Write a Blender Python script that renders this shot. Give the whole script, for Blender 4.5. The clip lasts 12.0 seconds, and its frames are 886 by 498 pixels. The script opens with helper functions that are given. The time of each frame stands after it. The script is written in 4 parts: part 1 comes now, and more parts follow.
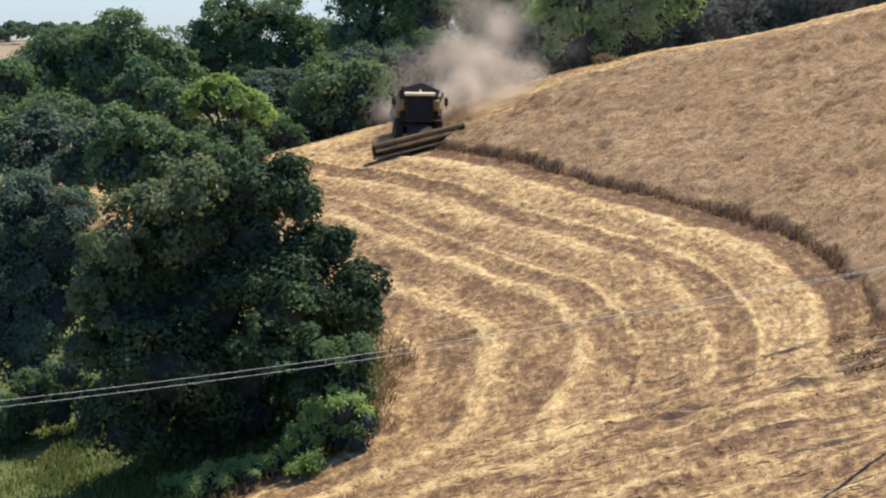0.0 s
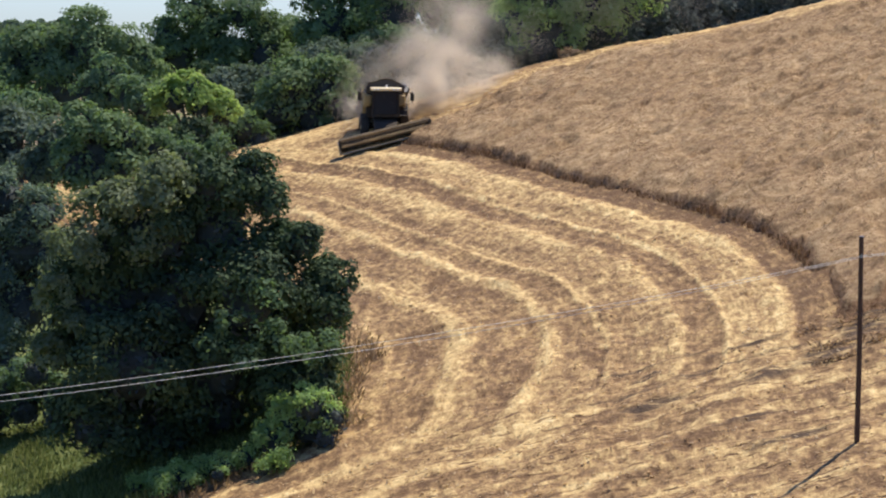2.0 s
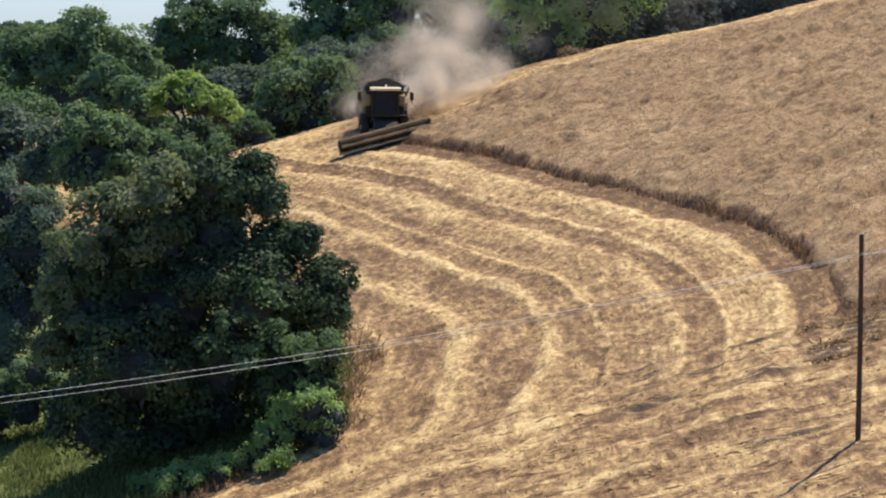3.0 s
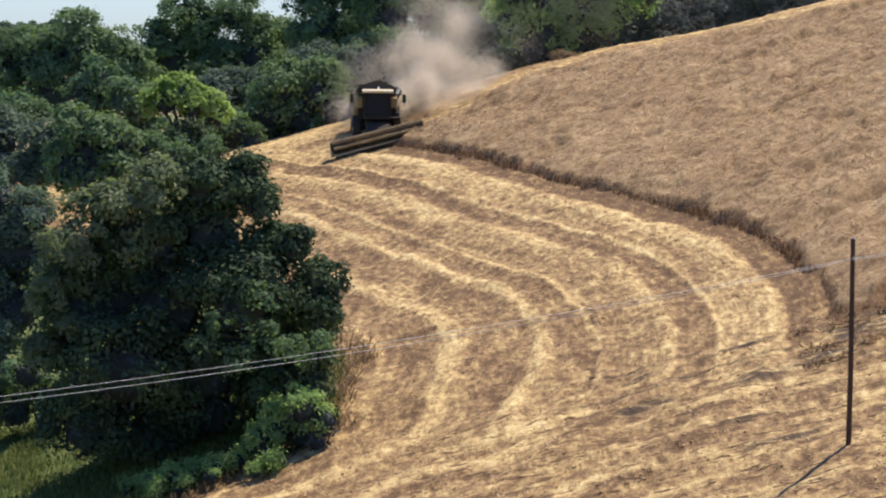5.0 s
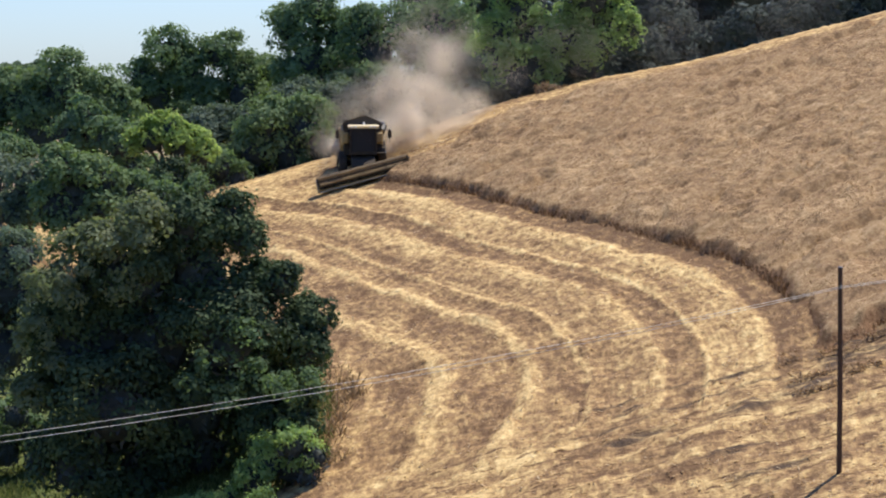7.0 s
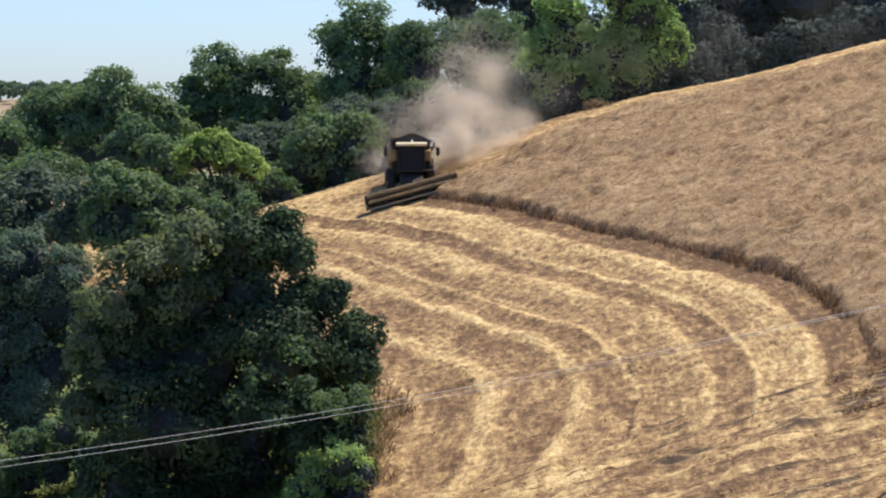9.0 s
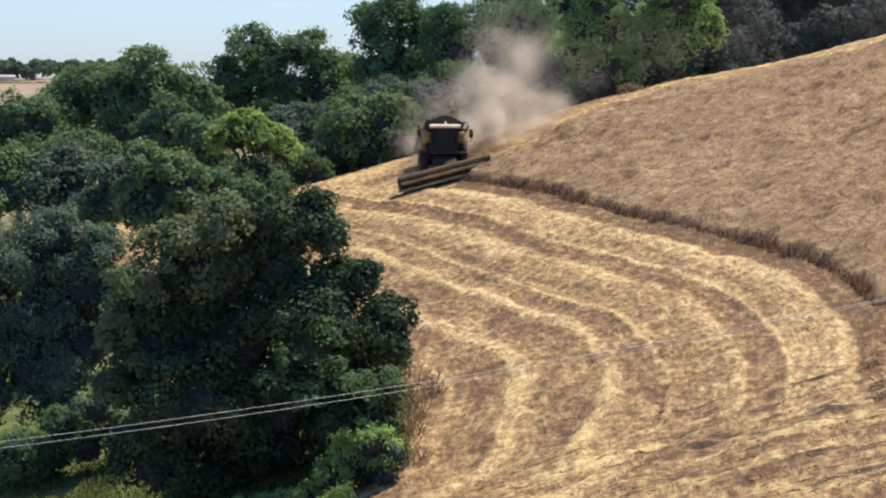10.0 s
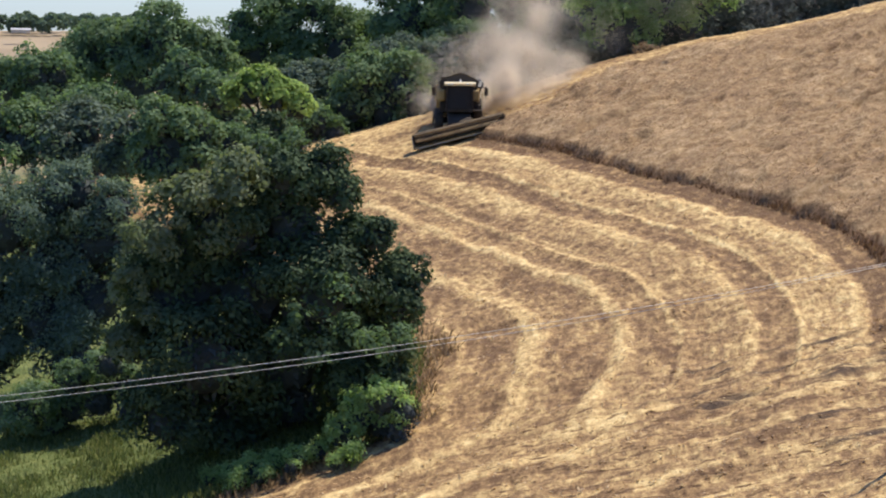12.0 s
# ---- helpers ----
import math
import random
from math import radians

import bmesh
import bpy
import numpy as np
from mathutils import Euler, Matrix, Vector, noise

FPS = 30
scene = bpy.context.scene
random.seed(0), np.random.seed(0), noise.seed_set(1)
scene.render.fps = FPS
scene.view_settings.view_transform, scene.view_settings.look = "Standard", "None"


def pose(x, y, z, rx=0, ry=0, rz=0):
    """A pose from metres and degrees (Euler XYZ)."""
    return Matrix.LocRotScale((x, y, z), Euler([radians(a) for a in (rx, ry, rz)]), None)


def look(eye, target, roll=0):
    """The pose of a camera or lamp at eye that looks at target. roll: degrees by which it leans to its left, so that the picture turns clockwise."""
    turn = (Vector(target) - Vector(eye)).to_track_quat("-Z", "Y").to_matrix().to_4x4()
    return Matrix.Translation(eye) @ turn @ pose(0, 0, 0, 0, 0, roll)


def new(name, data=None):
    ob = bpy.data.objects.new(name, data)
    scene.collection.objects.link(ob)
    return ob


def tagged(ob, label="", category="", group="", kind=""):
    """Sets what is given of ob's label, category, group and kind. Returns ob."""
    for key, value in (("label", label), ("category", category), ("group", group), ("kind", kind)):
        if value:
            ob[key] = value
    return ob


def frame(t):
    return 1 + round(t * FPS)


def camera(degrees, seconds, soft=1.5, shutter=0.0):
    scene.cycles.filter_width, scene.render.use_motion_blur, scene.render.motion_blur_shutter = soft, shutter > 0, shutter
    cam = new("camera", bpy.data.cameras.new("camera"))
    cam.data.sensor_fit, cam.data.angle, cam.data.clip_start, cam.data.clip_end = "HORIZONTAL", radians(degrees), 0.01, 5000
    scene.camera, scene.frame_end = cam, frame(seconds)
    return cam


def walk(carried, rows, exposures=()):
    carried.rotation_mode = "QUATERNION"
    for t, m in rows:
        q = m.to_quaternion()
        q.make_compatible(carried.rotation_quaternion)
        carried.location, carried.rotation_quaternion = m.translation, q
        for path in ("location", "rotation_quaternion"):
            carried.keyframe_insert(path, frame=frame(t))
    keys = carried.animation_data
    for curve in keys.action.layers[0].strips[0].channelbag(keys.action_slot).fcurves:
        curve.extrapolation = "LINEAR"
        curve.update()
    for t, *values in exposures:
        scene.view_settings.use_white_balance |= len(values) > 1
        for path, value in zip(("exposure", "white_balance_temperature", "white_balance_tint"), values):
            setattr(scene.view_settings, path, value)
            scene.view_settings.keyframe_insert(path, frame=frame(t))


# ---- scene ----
EYE = 1.6
cam = camera(20.0, 12.0, soft=2.1)
PATH = [
    (0.0, pose(0, 0, EYE, 85.357, -1.096, 0.089)),
    (0.5, pose(0, 0, EYE, 85.230, -1.026, 0.005)),
    (1.0, pose(0, 0, EYE, 85.174, -0.891, -0.493)),
    (1.5, pose(0, 0, EYE, 85.191, -0.852, -0.745)),
    (2.0, pose(0, 0, EYE, 85.253, -0.720, -0.692)),
    (2.5, pose(0, 0, EYE, 85.325, -0.525, -0.627)),
    (3.0, pose(0, 0, EYE, 85.242, -0.467, -0.708)),
    (5.0, pose(0, 0, EYE, 85.302, -0.740, -0.877)),
    (5.5, pose(0, 0, EYE, 85.703, -0.339, -0.898)),
    (6.0, pose(0, 0, EYE, 85.885, -0.108, -1.065)),
    (6.5, pose(0, 0, EYE, 85.944, -0.118, -1.294)),
    (7.0, pose(0, 0, EYE, 86.087, 0.063, -1.225)),
    (8.8, pose(0, 0, EYE, 86.593, 0.287, -0.331)),
    (9.0, pose(0, 0, EYE, 86.484, 0.274, -0.132)),
    (9.5, pose(0, 0, EYE, 86.228, -0.082, 0.323)),
    (10.0, pose(0, 0, EYE, 86.079, -0.288, 0.642)),
    (10.5, pose(0, 0, EYE, 85.932, -0.768, 0.563)),
    (11.0, pose(0, 0, EYE, 85.585, -1.050, 0.406)),
    (11.5, pose(0, 0, EYE, 85.259, -0.947, 0.741)),
    (12.0, pose(0, 0, EYE, 85.113, -0.866, 0.995)),
]
walk(cam, PATH)

# ---- world and sun ----
SUN_ELEV, SUN_AZ = radians(61), radians(44)      # azimuth from +y towards +x
world = bpy.data.worlds.new("world")
scene.world = world
world.use_nodes = True
wn = world.node_tree.nodes
sky = wn.new("ShaderNodeTexSky")
sky.sky_type, sky.sun_disc = "NISHITA", False
sky.sun_elevation, sky.sun_rotation = SUN_ELEV, SUN_AZ
sky.air_density, sky.dust_density, sky.ozone_density = 1.0, 0.3, 2.0
wn["Background"].inputs[1].default_value = 0.104
cool = wn.new("ShaderNodeMix")
cool.data_type, cool.blend_type = "RGBA", "MULTIPLY"
cool.inputs[0].default_value, cool.inputs[7].default_value = 1.0, (0.72, 0.90, 1.33, 1)
world.node_tree.links.new(sky.outputs[0], cool.inputs[6])
world.node_tree.links.new(cool.outputs[2], wn["Background"].inputs[0])
lamp = bpy.data.lights.new("sun", "SUN")
lamp.energy, lamp.angle, lamp.color = 5.0, radians(0.55), (1.0, 0.905, 0.775)
sun = new("sun", lamp)
sun_from = Vector((math.sin(SUN_AZ) * math.cos(SUN_ELEV), math.cos(SUN_AZ) * math.cos(SUN_ELEV), math.sin(SUN_ELEV)))
sun.matrix_world = look(sun_from * 300, (0, 0, 0))
scene.view_settings.exposure = 0.3

# ---- numeric helpers ----


def lattice(ix, iy, seed):
    h = (ix.astype(np.int64) * 374761393 + iy.astype(np.int64) * 668265263 + seed * 1442695041) & 0xFFFFFFFF
    h = ((h ^ (h >> 13)) * 1274126177) & 0xFFFFFFFF
    return ((h ^ (h >> 16)) & 0xFFFF) / 65535.0


def vnoise(x, y, seed=0):
    """Smooth value noise in -1..1 on arrays."""
    x, y = np.asarray(x, float), np.asarray(y, float)
    ix, iy = np.floor(x), np.floor(y)
    fx, fy = x - ix, y - iy
    fx, fy = fx * fx * (3 - 2 * fx), fy * fy * (3 - 2 * fy)
    a, b = lattice(ix, iy, seed), lattice(ix + 1, iy, seed)
    c, d = lattice(ix, iy + 1, seed), lattice(ix + 1, iy + 1, seed)
    return 2 * ((a * (1 - fx) + b * fx) * (1 - fy) + (c * (1 - fx) + d * fx) * fy) - 1


def vnoise3(p, f, seed=0):
    """Smooth noise in about -1..1 for rows of points."""
    x, y, z = (np.asarray(p).T * f)
    return (vnoise(x, y + 0.37 * z, seed) + vnoise(y + 17.3, z + 0.41 * x, seed + 1) + vnoise(z + 5.1, x + 0.33 * y, seed + 2)) / 2.1


def smooth(e0, e1, x):
    t = np.clip((np.asarray(x, float) - e0) / (e1 - e0), 0, 1)
    return t * t * (3 - 2 * t)


def ramp_line(x, pts):
    return np.interp(x, [p[0] for p in pts], [p[1] for p in pts])


def ground_z(x, y):
    """The hillside: a slope up to the right and away, a rounded ridge, a valley before and a low ridge far behind."""
    x, y = np.asarray(x, float), np.asarray(y, float)
    across = np.where(x < -15, -3.9 + 0.10 * (np.maximum(x, -60) + 15), 0.26 * np.minimum(x, 45))
    fade = smooth(400, 170, y)
    z = -24.0 + across * fade + 0.15 * np.minimum(y, 141.5)
    z = z + 0.45 * np.exp(-((x - 9) / 7.5) ** 2) * smooth(118, 142, y) * fade
    t = np.clip(y - 141.5, 0, 16.8)
    z = z + 0.15 * t - 0.0104 * t * t
    z = z - 0.2 * np.clip(y - 158.3, 0, 60)
    z = z + (-26 - z) * smooth(216, 420, y)
    z = z + 29.5 * np.exp(-((y - 1000) / 220) ** 2) * smooth(-105, -145, x) + 3 * np.sin(x / 90 + 1) * smooth(500, 900, y) * smooth(-105, -145, x)
    near = -0.64 * np.clip(y, 0, 40)
    z = np.where(y < 40, np.maximum(z, near) * smooth(42, 20, y) + z * (1 - smooth(42, 20, y)), z)
    z = np.where(y < 0, -0.02 * -y * 0, z)
    return z


# Centre line of the mown passes: it comes down the slope from the trees and turns left below the thicket.
SPINE = [(-24, 152), (-14, 138.5), (-6.3, 125.3), (-1.8, 113.4), (2.7, 101.9), (4.7, 95.8), (5.1, 90.0), (3.9, 84.6), (0.6, 80.6), (-6, 77), (-16, 74)]


def spline(pts, n=24):
    out = []
    p = [np.array(q, float) for q in pts]
    p = [2 * p[0] - p[1]] + p + [2 * p[-1] - p[-2]]
    for i in range(1, len(p) - 2):
        for k in range(n):
            t = k / n
            out.append(0.5 * (2 * p[i] + (p[i + 1] - p[i - 1]) * t + (2 * p[i - 1] - 5 * p[i] + 4 * p[i + 1] - p[i + 2]) * t * t
                              + (3 * p[i] - p[i - 1] - 3 * p[i + 1] + p[i + 2]) * t ** 3))
    return np.array(out + [p[-2]])


SPINE_LINE = spline(SPINE)
SPINE_LEN = np.r_[0, np.cumsum(np.hypot(*np.diff(SPINE_LINE, axis=0).T))]


def swath(x, y):
    """Signed distance from the centre line (positive on the crop's side) and the way along it."""
    x, y = np.asarray(x, float).ravel(), np.asarray(y, float).ravel()
    best, d, s = np.full(x.shape, 1e9), np.zeros(x.shape), np.zeros(x.shape)
    for i in range(len(SPINE_LINE) - 1):
        a, e = SPINE_LINE[i], SPINE_LINE[i + 1] - SPINE_LINE[i]
        ln = np.hypot(*e)
        t = np.clip(((x - a[0]) * e[0] + (y - a[1]) * e[1]) / ln ** 2, 0, 1)
        dx, dy = x - a[0] - t * e[0], y - a[1] - t * e[1]
        q = dx * dx + dy * dy
        m = q < best
        best[m] = q[m]
        side = np.sign(dx * -e[1] + dy * e[0])
        d[m] = (np.sqrt(q) * side)[m]
        s[m] = (SPINE_LEN[i] + t * ln)[m]
    spread = (0.65 * smooth(66, 73, s) + 0.7 * smooth(72, 76, s)) * smooth(0.3, 2.2, d) - 0.4 * smooth(64, 69, s) * smooth(77, 73, s) * smooth(-0.5, -2.0, d)
    return d - spread - 1.2 * smooth(73.5, 80, s) * smooth(3, 0, d), s


def mesh_np(name, verts, faces, attrs=(), smooth_shade=False):
    """A mesh from arrays: faces all of one size."""
    verts, faces = np.asarray(verts, np.float32), np.asarray(faces, np.int32)
    me = bpy.data.meshes.new(name)
    n, k = faces.shape
    me.vertices.add(len(verts))
    me.vertices.foreach_set("co", verts.ravel())
    me.loops.add(n * k)
    me.loops.foreach_set("vertex_index", faces.ravel())
    me.polygons.add(n)
    me.polygons.foreach_set("loop_start", np.arange(n, dtype=np.int32) * k)
    me.polygons.foreach_set("use_smooth", np.full(n, smooth_shade))
    me.update(calc_edges=True)
    for key, values in attrs:
        me.attributes.new(key, "FLOAT", "POINT").data.foreach_set("value", np.asarray(values, np.float32).ravel())
    me.validate()
    return me


# ---- materials ----


class Mat:
    """A node material with a Principled shader, built by short calls."""

    def __init__(self, name, rough=0.8, metal=0.0, spec=0.3):
        self.m = bpy.data.materials.new(name)
        self.m.use_nodes = True
        self.t = self.m.node_tree
        self.b = self.t.nodes["Principled BSDF"]
        self.b.inputs["Roughness"].default_value = rough
        self.b.inputs["Metallic"].default_value = metal
        self.b.inputs["Specular IOR Level"].default_value = spec

    def node(self, kind, **inputs):
        n = self.t.nodes.new("ShaderNode" + kind)
        for key, v in inputs.items():
            self.put(n.inputs[int(key[1:])] if key[0] == "i" and key[1:].isdigit() else n.inputs[key.replace("_", " ")], v)
        return n

    def put(self, socket, v):
        if isinstance(v, bpy.types.NodeSocket):
            self.t.links.new(v, socket)
        else:
            socket.default_value = v

    def math(self, op, a, b=0.0, clamp=False):
        n = self.node("Math", i0=a, i1=b)
        n.operation, n.use_clamp = op, clamp
        return n.outputs[0]

    def attr(self, name):
        n = self.node("Attribute")
        n.attribute_name = name
        return n.outputs["Fac"]

    def place(self):
        return self.node("NewGeometry").outputs["Position"]

    def local(self):
        return self.node("TexCoord").outputs["Object"]

    def noise(self, vec, scale, detail=3.0, rough=0.55):
        return self.node("TexNoise", Vector=vec, Scale=scale, Detail=detail, Roughness=rough).outputs["Fac"]

    def xyz(self, x, y, z=0.0):
        return self.node("CombineXYZ", i0=x, i1=y, i2=z).outputs[0]

    def scaled(self, vec, by):
        n = self.node("VectorMath", i0=vec, i1=by)
        n.operation = "MULTIPLY"
        return n.outputs[0]

    def mapped(self, v, lo, hi, to0=0.0, to1=1.0):
        return self.node("MapRange", i0=v, i1=lo, i2=hi, i3=to0, i4=to1).outputs[0]

    def ramp(self, fac, stops):
        n = self.node("ValToRGB", Fac=fac)
        e = n.color_ramp.elements
        while len(e) < len(stops):
            e.new(0.5)
        for el, (p, c) in zip(e, stops):
            el.position, el.color = p, (*c, 1) if len(c) == 3 else c
        return n.outputs[0]

    def mix(self, fac, a, b, blend="MIX"):
        n = self.node("Mix")
        n.data_type, n.blend_type = "RGBA", blend
        self.put(n.inputs[0], fac)
        for i, v in ((6, a), (7, b)):
            self.put(n.inputs[i], (*v, 1) if isinstance(v, tuple) and len(v) == 3 else v)
        return n.outputs[2]

    def colour(self, v):
        self.put(self.b.inputs["Base Color"], (*v, 1) if isinstance(v, tuple) and len(v) == 3 else v)
        return self

    def bump(self, height, strength=0.5, dist=0.05):
        n = self.node("Bump", Strength=strength, Distance=dist, Height=height)
        self.t.links.new(n.outputs[0], self.b.inputs["Normal"])
        return self


def plain(name, col, rough=0.5, metal=0.0, spec=0.4, scale=3.0, wear=0.25):
    """A painted, rubber or metal surface with dirt at two scales."""
    m = Mat(name, rough, metal, spec)
    p = m.local()
    n = m.mix(0.5, m.noise(p, scale), m.noise(p, scale * 9))
    lo, hi = tuple(c * (1 - wear) for c in col), tuple(min(1, c * (1 + wear)) for c in col)
    m.colour(m.ramp(n, [(0.3, lo), (0.7, hi)]))
    m.bump(m.noise(p, scale * 12), 0.15, 0.01)
    return m.m


def straw_ramp():
    """How much straw lies across the passes, by the distance from the centre line."""
    return [(-9.0, 0.35), (-7.2, 0.30), (-6.0, 0.35), (-5.7, 0.75), (-5.4, 0.35), (-3.7, 0.22), (-3.15, 0.85), (-2.65, 0.78), (-2.35, 0.35), (-0.5, 0.28),
            (-0.12, 0.9), (0.16, 0.85), (0.4, 0.4), (1.4, 0.28), (1.6, 0.95), (1.78, 0.45), (2.3, 0.25), (3.0, 0.5), (3.9, 0.82), (4.2, 0.7), (4.45, 0.28), (4.9, 0.17), (5.52, 0.22), (5.70, 1.0),
            (5.90, 0.5), (6.6, 0.55), (7.3, 0.75), (7.8, 0.85), (8.05, 0.5), (8.25, 0.06), (10.0, 0.03)]


STRAW = straw_ramp()


def ground_material():
    m = Mat("field_soil_and_straw", 0.9, 0.0, 0.15)
    p = m.place()
    d, s, head, grass, far = m.attr("swath_d"), m.attr("swath_s"), m.attr("headland"), m.attr("grass"), m.attr("far_field")
    ry = m.node("SeparateXYZ", i0=p).outputs[1]
    # the passes, a little wavering
    wav = m.math("MULTIPLY", m.math("SUBTRACT", m.noise(m.xyz(s, d), 0.35, 2), 0.5), 0.45)
    wav2 = m.math("MULTIPLY", m.math("SUBTRACT", m.noise(p, 3.0, 2), 0.5), 0.18)
    dd = m.math("ADD", d, m.math("ADD", wav, wav2))
    lo, hi = STRAW[0][0], STRAW[-1][0]
    band = m.ramp(m.mapped(dd, lo, hi), [((q - lo) / (hi - lo), (v, v, v)) for q, v in STRAW])
    # headland rows that run across
    wob = m.math("MULTIPLY", m.noise(m.scaled(p, (0.16, 0.45, 0.0)), 1.0, 3), 4.5)
    rows = m.math("SINE", m.math("MULTIPLY", m.math("ADD", ry, wob), 2.9))
    rows = m.mapped(rows, -1.0, 1.0, 0.36, 0.70)
    patch = m.mapped(m.noise(m.scaled(p, (0.25, 0.6, 0.0)), 0.9, 3), 0.35, 0.65, -0.22, 0.22)
    dash = m.mapped(m.noise(m.scaled(p, (0.9, 4.4, 0.0)), 0.9, 2), 0.60, 0.66, 0.0, -1.2)
    rows = m.math("ADD", rows, m.math("ADD", patch, dash))
    band = m.mix(head, band, rows)
    slow = m.mapped(m.noise(m.xyz(m.math("MULTIPLY", s, 0.16), m.math("MULTIPLY", d, 0.7)), 1.0, 3), 0.3, 0.7, -0.22, 0.22)
    band = m.math("ADD", band, slow)
    # grain: streaks along the pass, clods and flecks
    streak = m.noise(m.xyz(m.math("MULTIPLY", s, 0.45), m.math("MULTIPLY", d, 3.0)), 1.4, 4, 0.6)
    streak_h = m.noise(m.scaled(p, (0.5, 3.0, 1.0)), 1.2, 4, 0.6)
    grain = m.mix(head, streak, streak_h)
    fleck = m.noise(m.scaled(p, (3.2, 1.7, 1.0)), 1.0, 5, 0.74)
    clump = m.noise(m.scaled(p, (1.1, 0.8, 1.0)), 1.0, 3)
    f = m.math("ADD", m.math("ADD", m.math("MULTIPLY", band, 0.66), 0.02), m.math("MULTIPLY", m.math("SUBTRACT", grain, 0.5), 0.75))
    f = m.math("ADD", f, m.math("MULTIPLY", m.math("SUBTRACT", fleck, 0.5), 2.0))
    f = m.math("ADD", f, m.math("MULTIPLY", m.math("SUBTRACT", clump, 0.5), 0.5))
    col = m.ramp(f, [(0.0, (0.15, 0.088, 0.045)), (0.3, (0.31, 0.195, 0.092)), (0.52, (0.48, 0.328, 0.146)), (0.75, (0.67, 0.490, 0.226)), (1.0, (0.78, 0.61, 0.315))])
    g = m.ramp(m.mix(0.5, m.noise(p, 0.7, 4), m.noise(p, 7.0, 3)), [(0.3, (0.05, 0.075, 0.02)), (0.5, (0.12, 0.15, 0.045)), (0.72, (0.26, 0.26, 0.09))])
    dry = m.ramp(m.noise(p, 0.02, 3), [(0.4, (0.27, 0.21, 0.135)), (0.6, (0.33, 0.26, 0.17))])
    # bare dark clods where the headland was turned, and a painted shadow below the crop's end
    broken = m.mapped(m.noise(m.scaled(p, (0.7, 3.6, 1.0)), 1.3, 4, 0.65), 0.38, 0.50)
    clod_or_shadow = m.math("MULTIPLY", m.attr("clods"), broken)
    col = m.mix(clod_or_shadow, col, m.ramp(fleck, [(0.3, (0.045, 0.032, 0.024)), (0.7, (0.14, 0.092, 0.056))]))
    col = m.mix(grass, col, g)
    col = m.mix(far, col, dry)
    m.colour(col)
    h = m.math("ADD", f, m.math("MULTIPLY", m.noise(p, 7.0, 3, 0.6), 0.8))
    m.bump(h, 0.5, 0.10)
    return m.m


def crop_material():
    m = Mat("ripe_wheat", 0.85, 0.0, 0.2)
    p = m.place()
    turn = m.node("VectorRotate", i0=p)
    turn.inputs["Angle"].default_value = radians(-35)
    turned = turn.outputs[0]
    big = m.noise(m.scaled(turned, (0.5, 0.8, 0.5)), 0.45, 3)
    streak = m.noise(m.scaled(turned, (0.8, 1.9, 1.0)), 1.3, 4, 0.65)
    fine = m.noise(m.scaled(p, (1.0, 0.6, 1.0)), 6.0, 4, 0.7)
    f = m.math("ADD", m.math("MULTIPLY", big, 0.25), m.math("ADD", m.math("MULTIPLY", streak, 0.4), m.math("MULTIPLY", fine, 0.4)))
    straw = (m.ramp(f, [(0.40, (0.17, 0.10, 0.050)), (0.48, (0.28, 0.175, 0.086)), (0.55, (0.38, 0.250, 0.126)), (0.64, (0.52, 0.365, 0.195))]))
    # cut face: browner lower stalks, with shade and warm bounce put into the colour
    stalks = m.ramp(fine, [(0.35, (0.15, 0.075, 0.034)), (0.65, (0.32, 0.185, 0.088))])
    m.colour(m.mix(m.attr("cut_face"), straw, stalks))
    m.bump(m.math("ADD", fine, m.noise(p, 22.0, 3)), 0.8, 0.10)
    return m.m


def foliage(name, dark, light, through_col, see=0.35):
    """Leaves: each its own tone, some light passing through."""
    m = Mat(name, 0.7, 0.0, 0.06)
    r = m.node("NewGeometry").outputs["Random Per Island"]
    big = m.mapped(m.noise(m.place(), 0.8, 2), 0.3, 0.7)
    f = m.math("ADD", m.math("MULTIPLY", r, 0.3), m.math("MULTIPLY", big, 0.7))
    m.colour(m.ramp(f, [(0.15, dark), (0.5, tuple((a + b) / 2 for a, b in zip(dark, light))), (0.85, light)]))
    tr = m.node("BsdfTranslucent", Color=(*through_col, 1))
    mx = m.node("MixShader", i0=see, i1=m.b.outputs[0], i2=tr.outputs[0])
    m.t.links.new(mx.outputs[0], m.t.nodes["Material Output"].inputs[0])
    return m.m


def straw_material(name, cols, see=0.5):
    m = Mat(name, 0.7, 0.0, 0.3)
    r = m.node("NewGeometry").outputs["Random Per Island"]
    col = m.ramp(r, [(i / (len(cols) - 1), c) for i, c in enumerate(cols)])
    m.colour(col)
    tr = m.node("BsdfTranslucent", Color=col)
    mx = m.node("MixShader", i0=see, i1=m.b.outputs[0], i2=tr.outputs[0])
    m.t.links.new(mx.outputs[0], m.t.nodes["Material Output"].inputs[0])
    return m.m


M_GROUND, M_CROP = ground_material(), crop_material()
# Brown stalks, darkened further for the shade along the cut edge.
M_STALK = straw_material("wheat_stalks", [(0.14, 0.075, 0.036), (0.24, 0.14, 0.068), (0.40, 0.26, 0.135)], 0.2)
M_STRAW = straw_material("loose_straw", [(0.42, 0.30, 0.16), (0.62, 0.47, 0.27), (0.78, 0.62, 0.38)])
M_STUBBLE = straw_material("stubble", [(0.22, 0.15, 0.085), (0.38, 0.265, 0.15), (0.5, 0.36, 0.2)])
LEAF_DARK = foliage("leaves_dark", (0.081, 0.124, 0.072), (0.219, 0.303, 0.150), (0.227, 0.349, 0.096), 0.30)
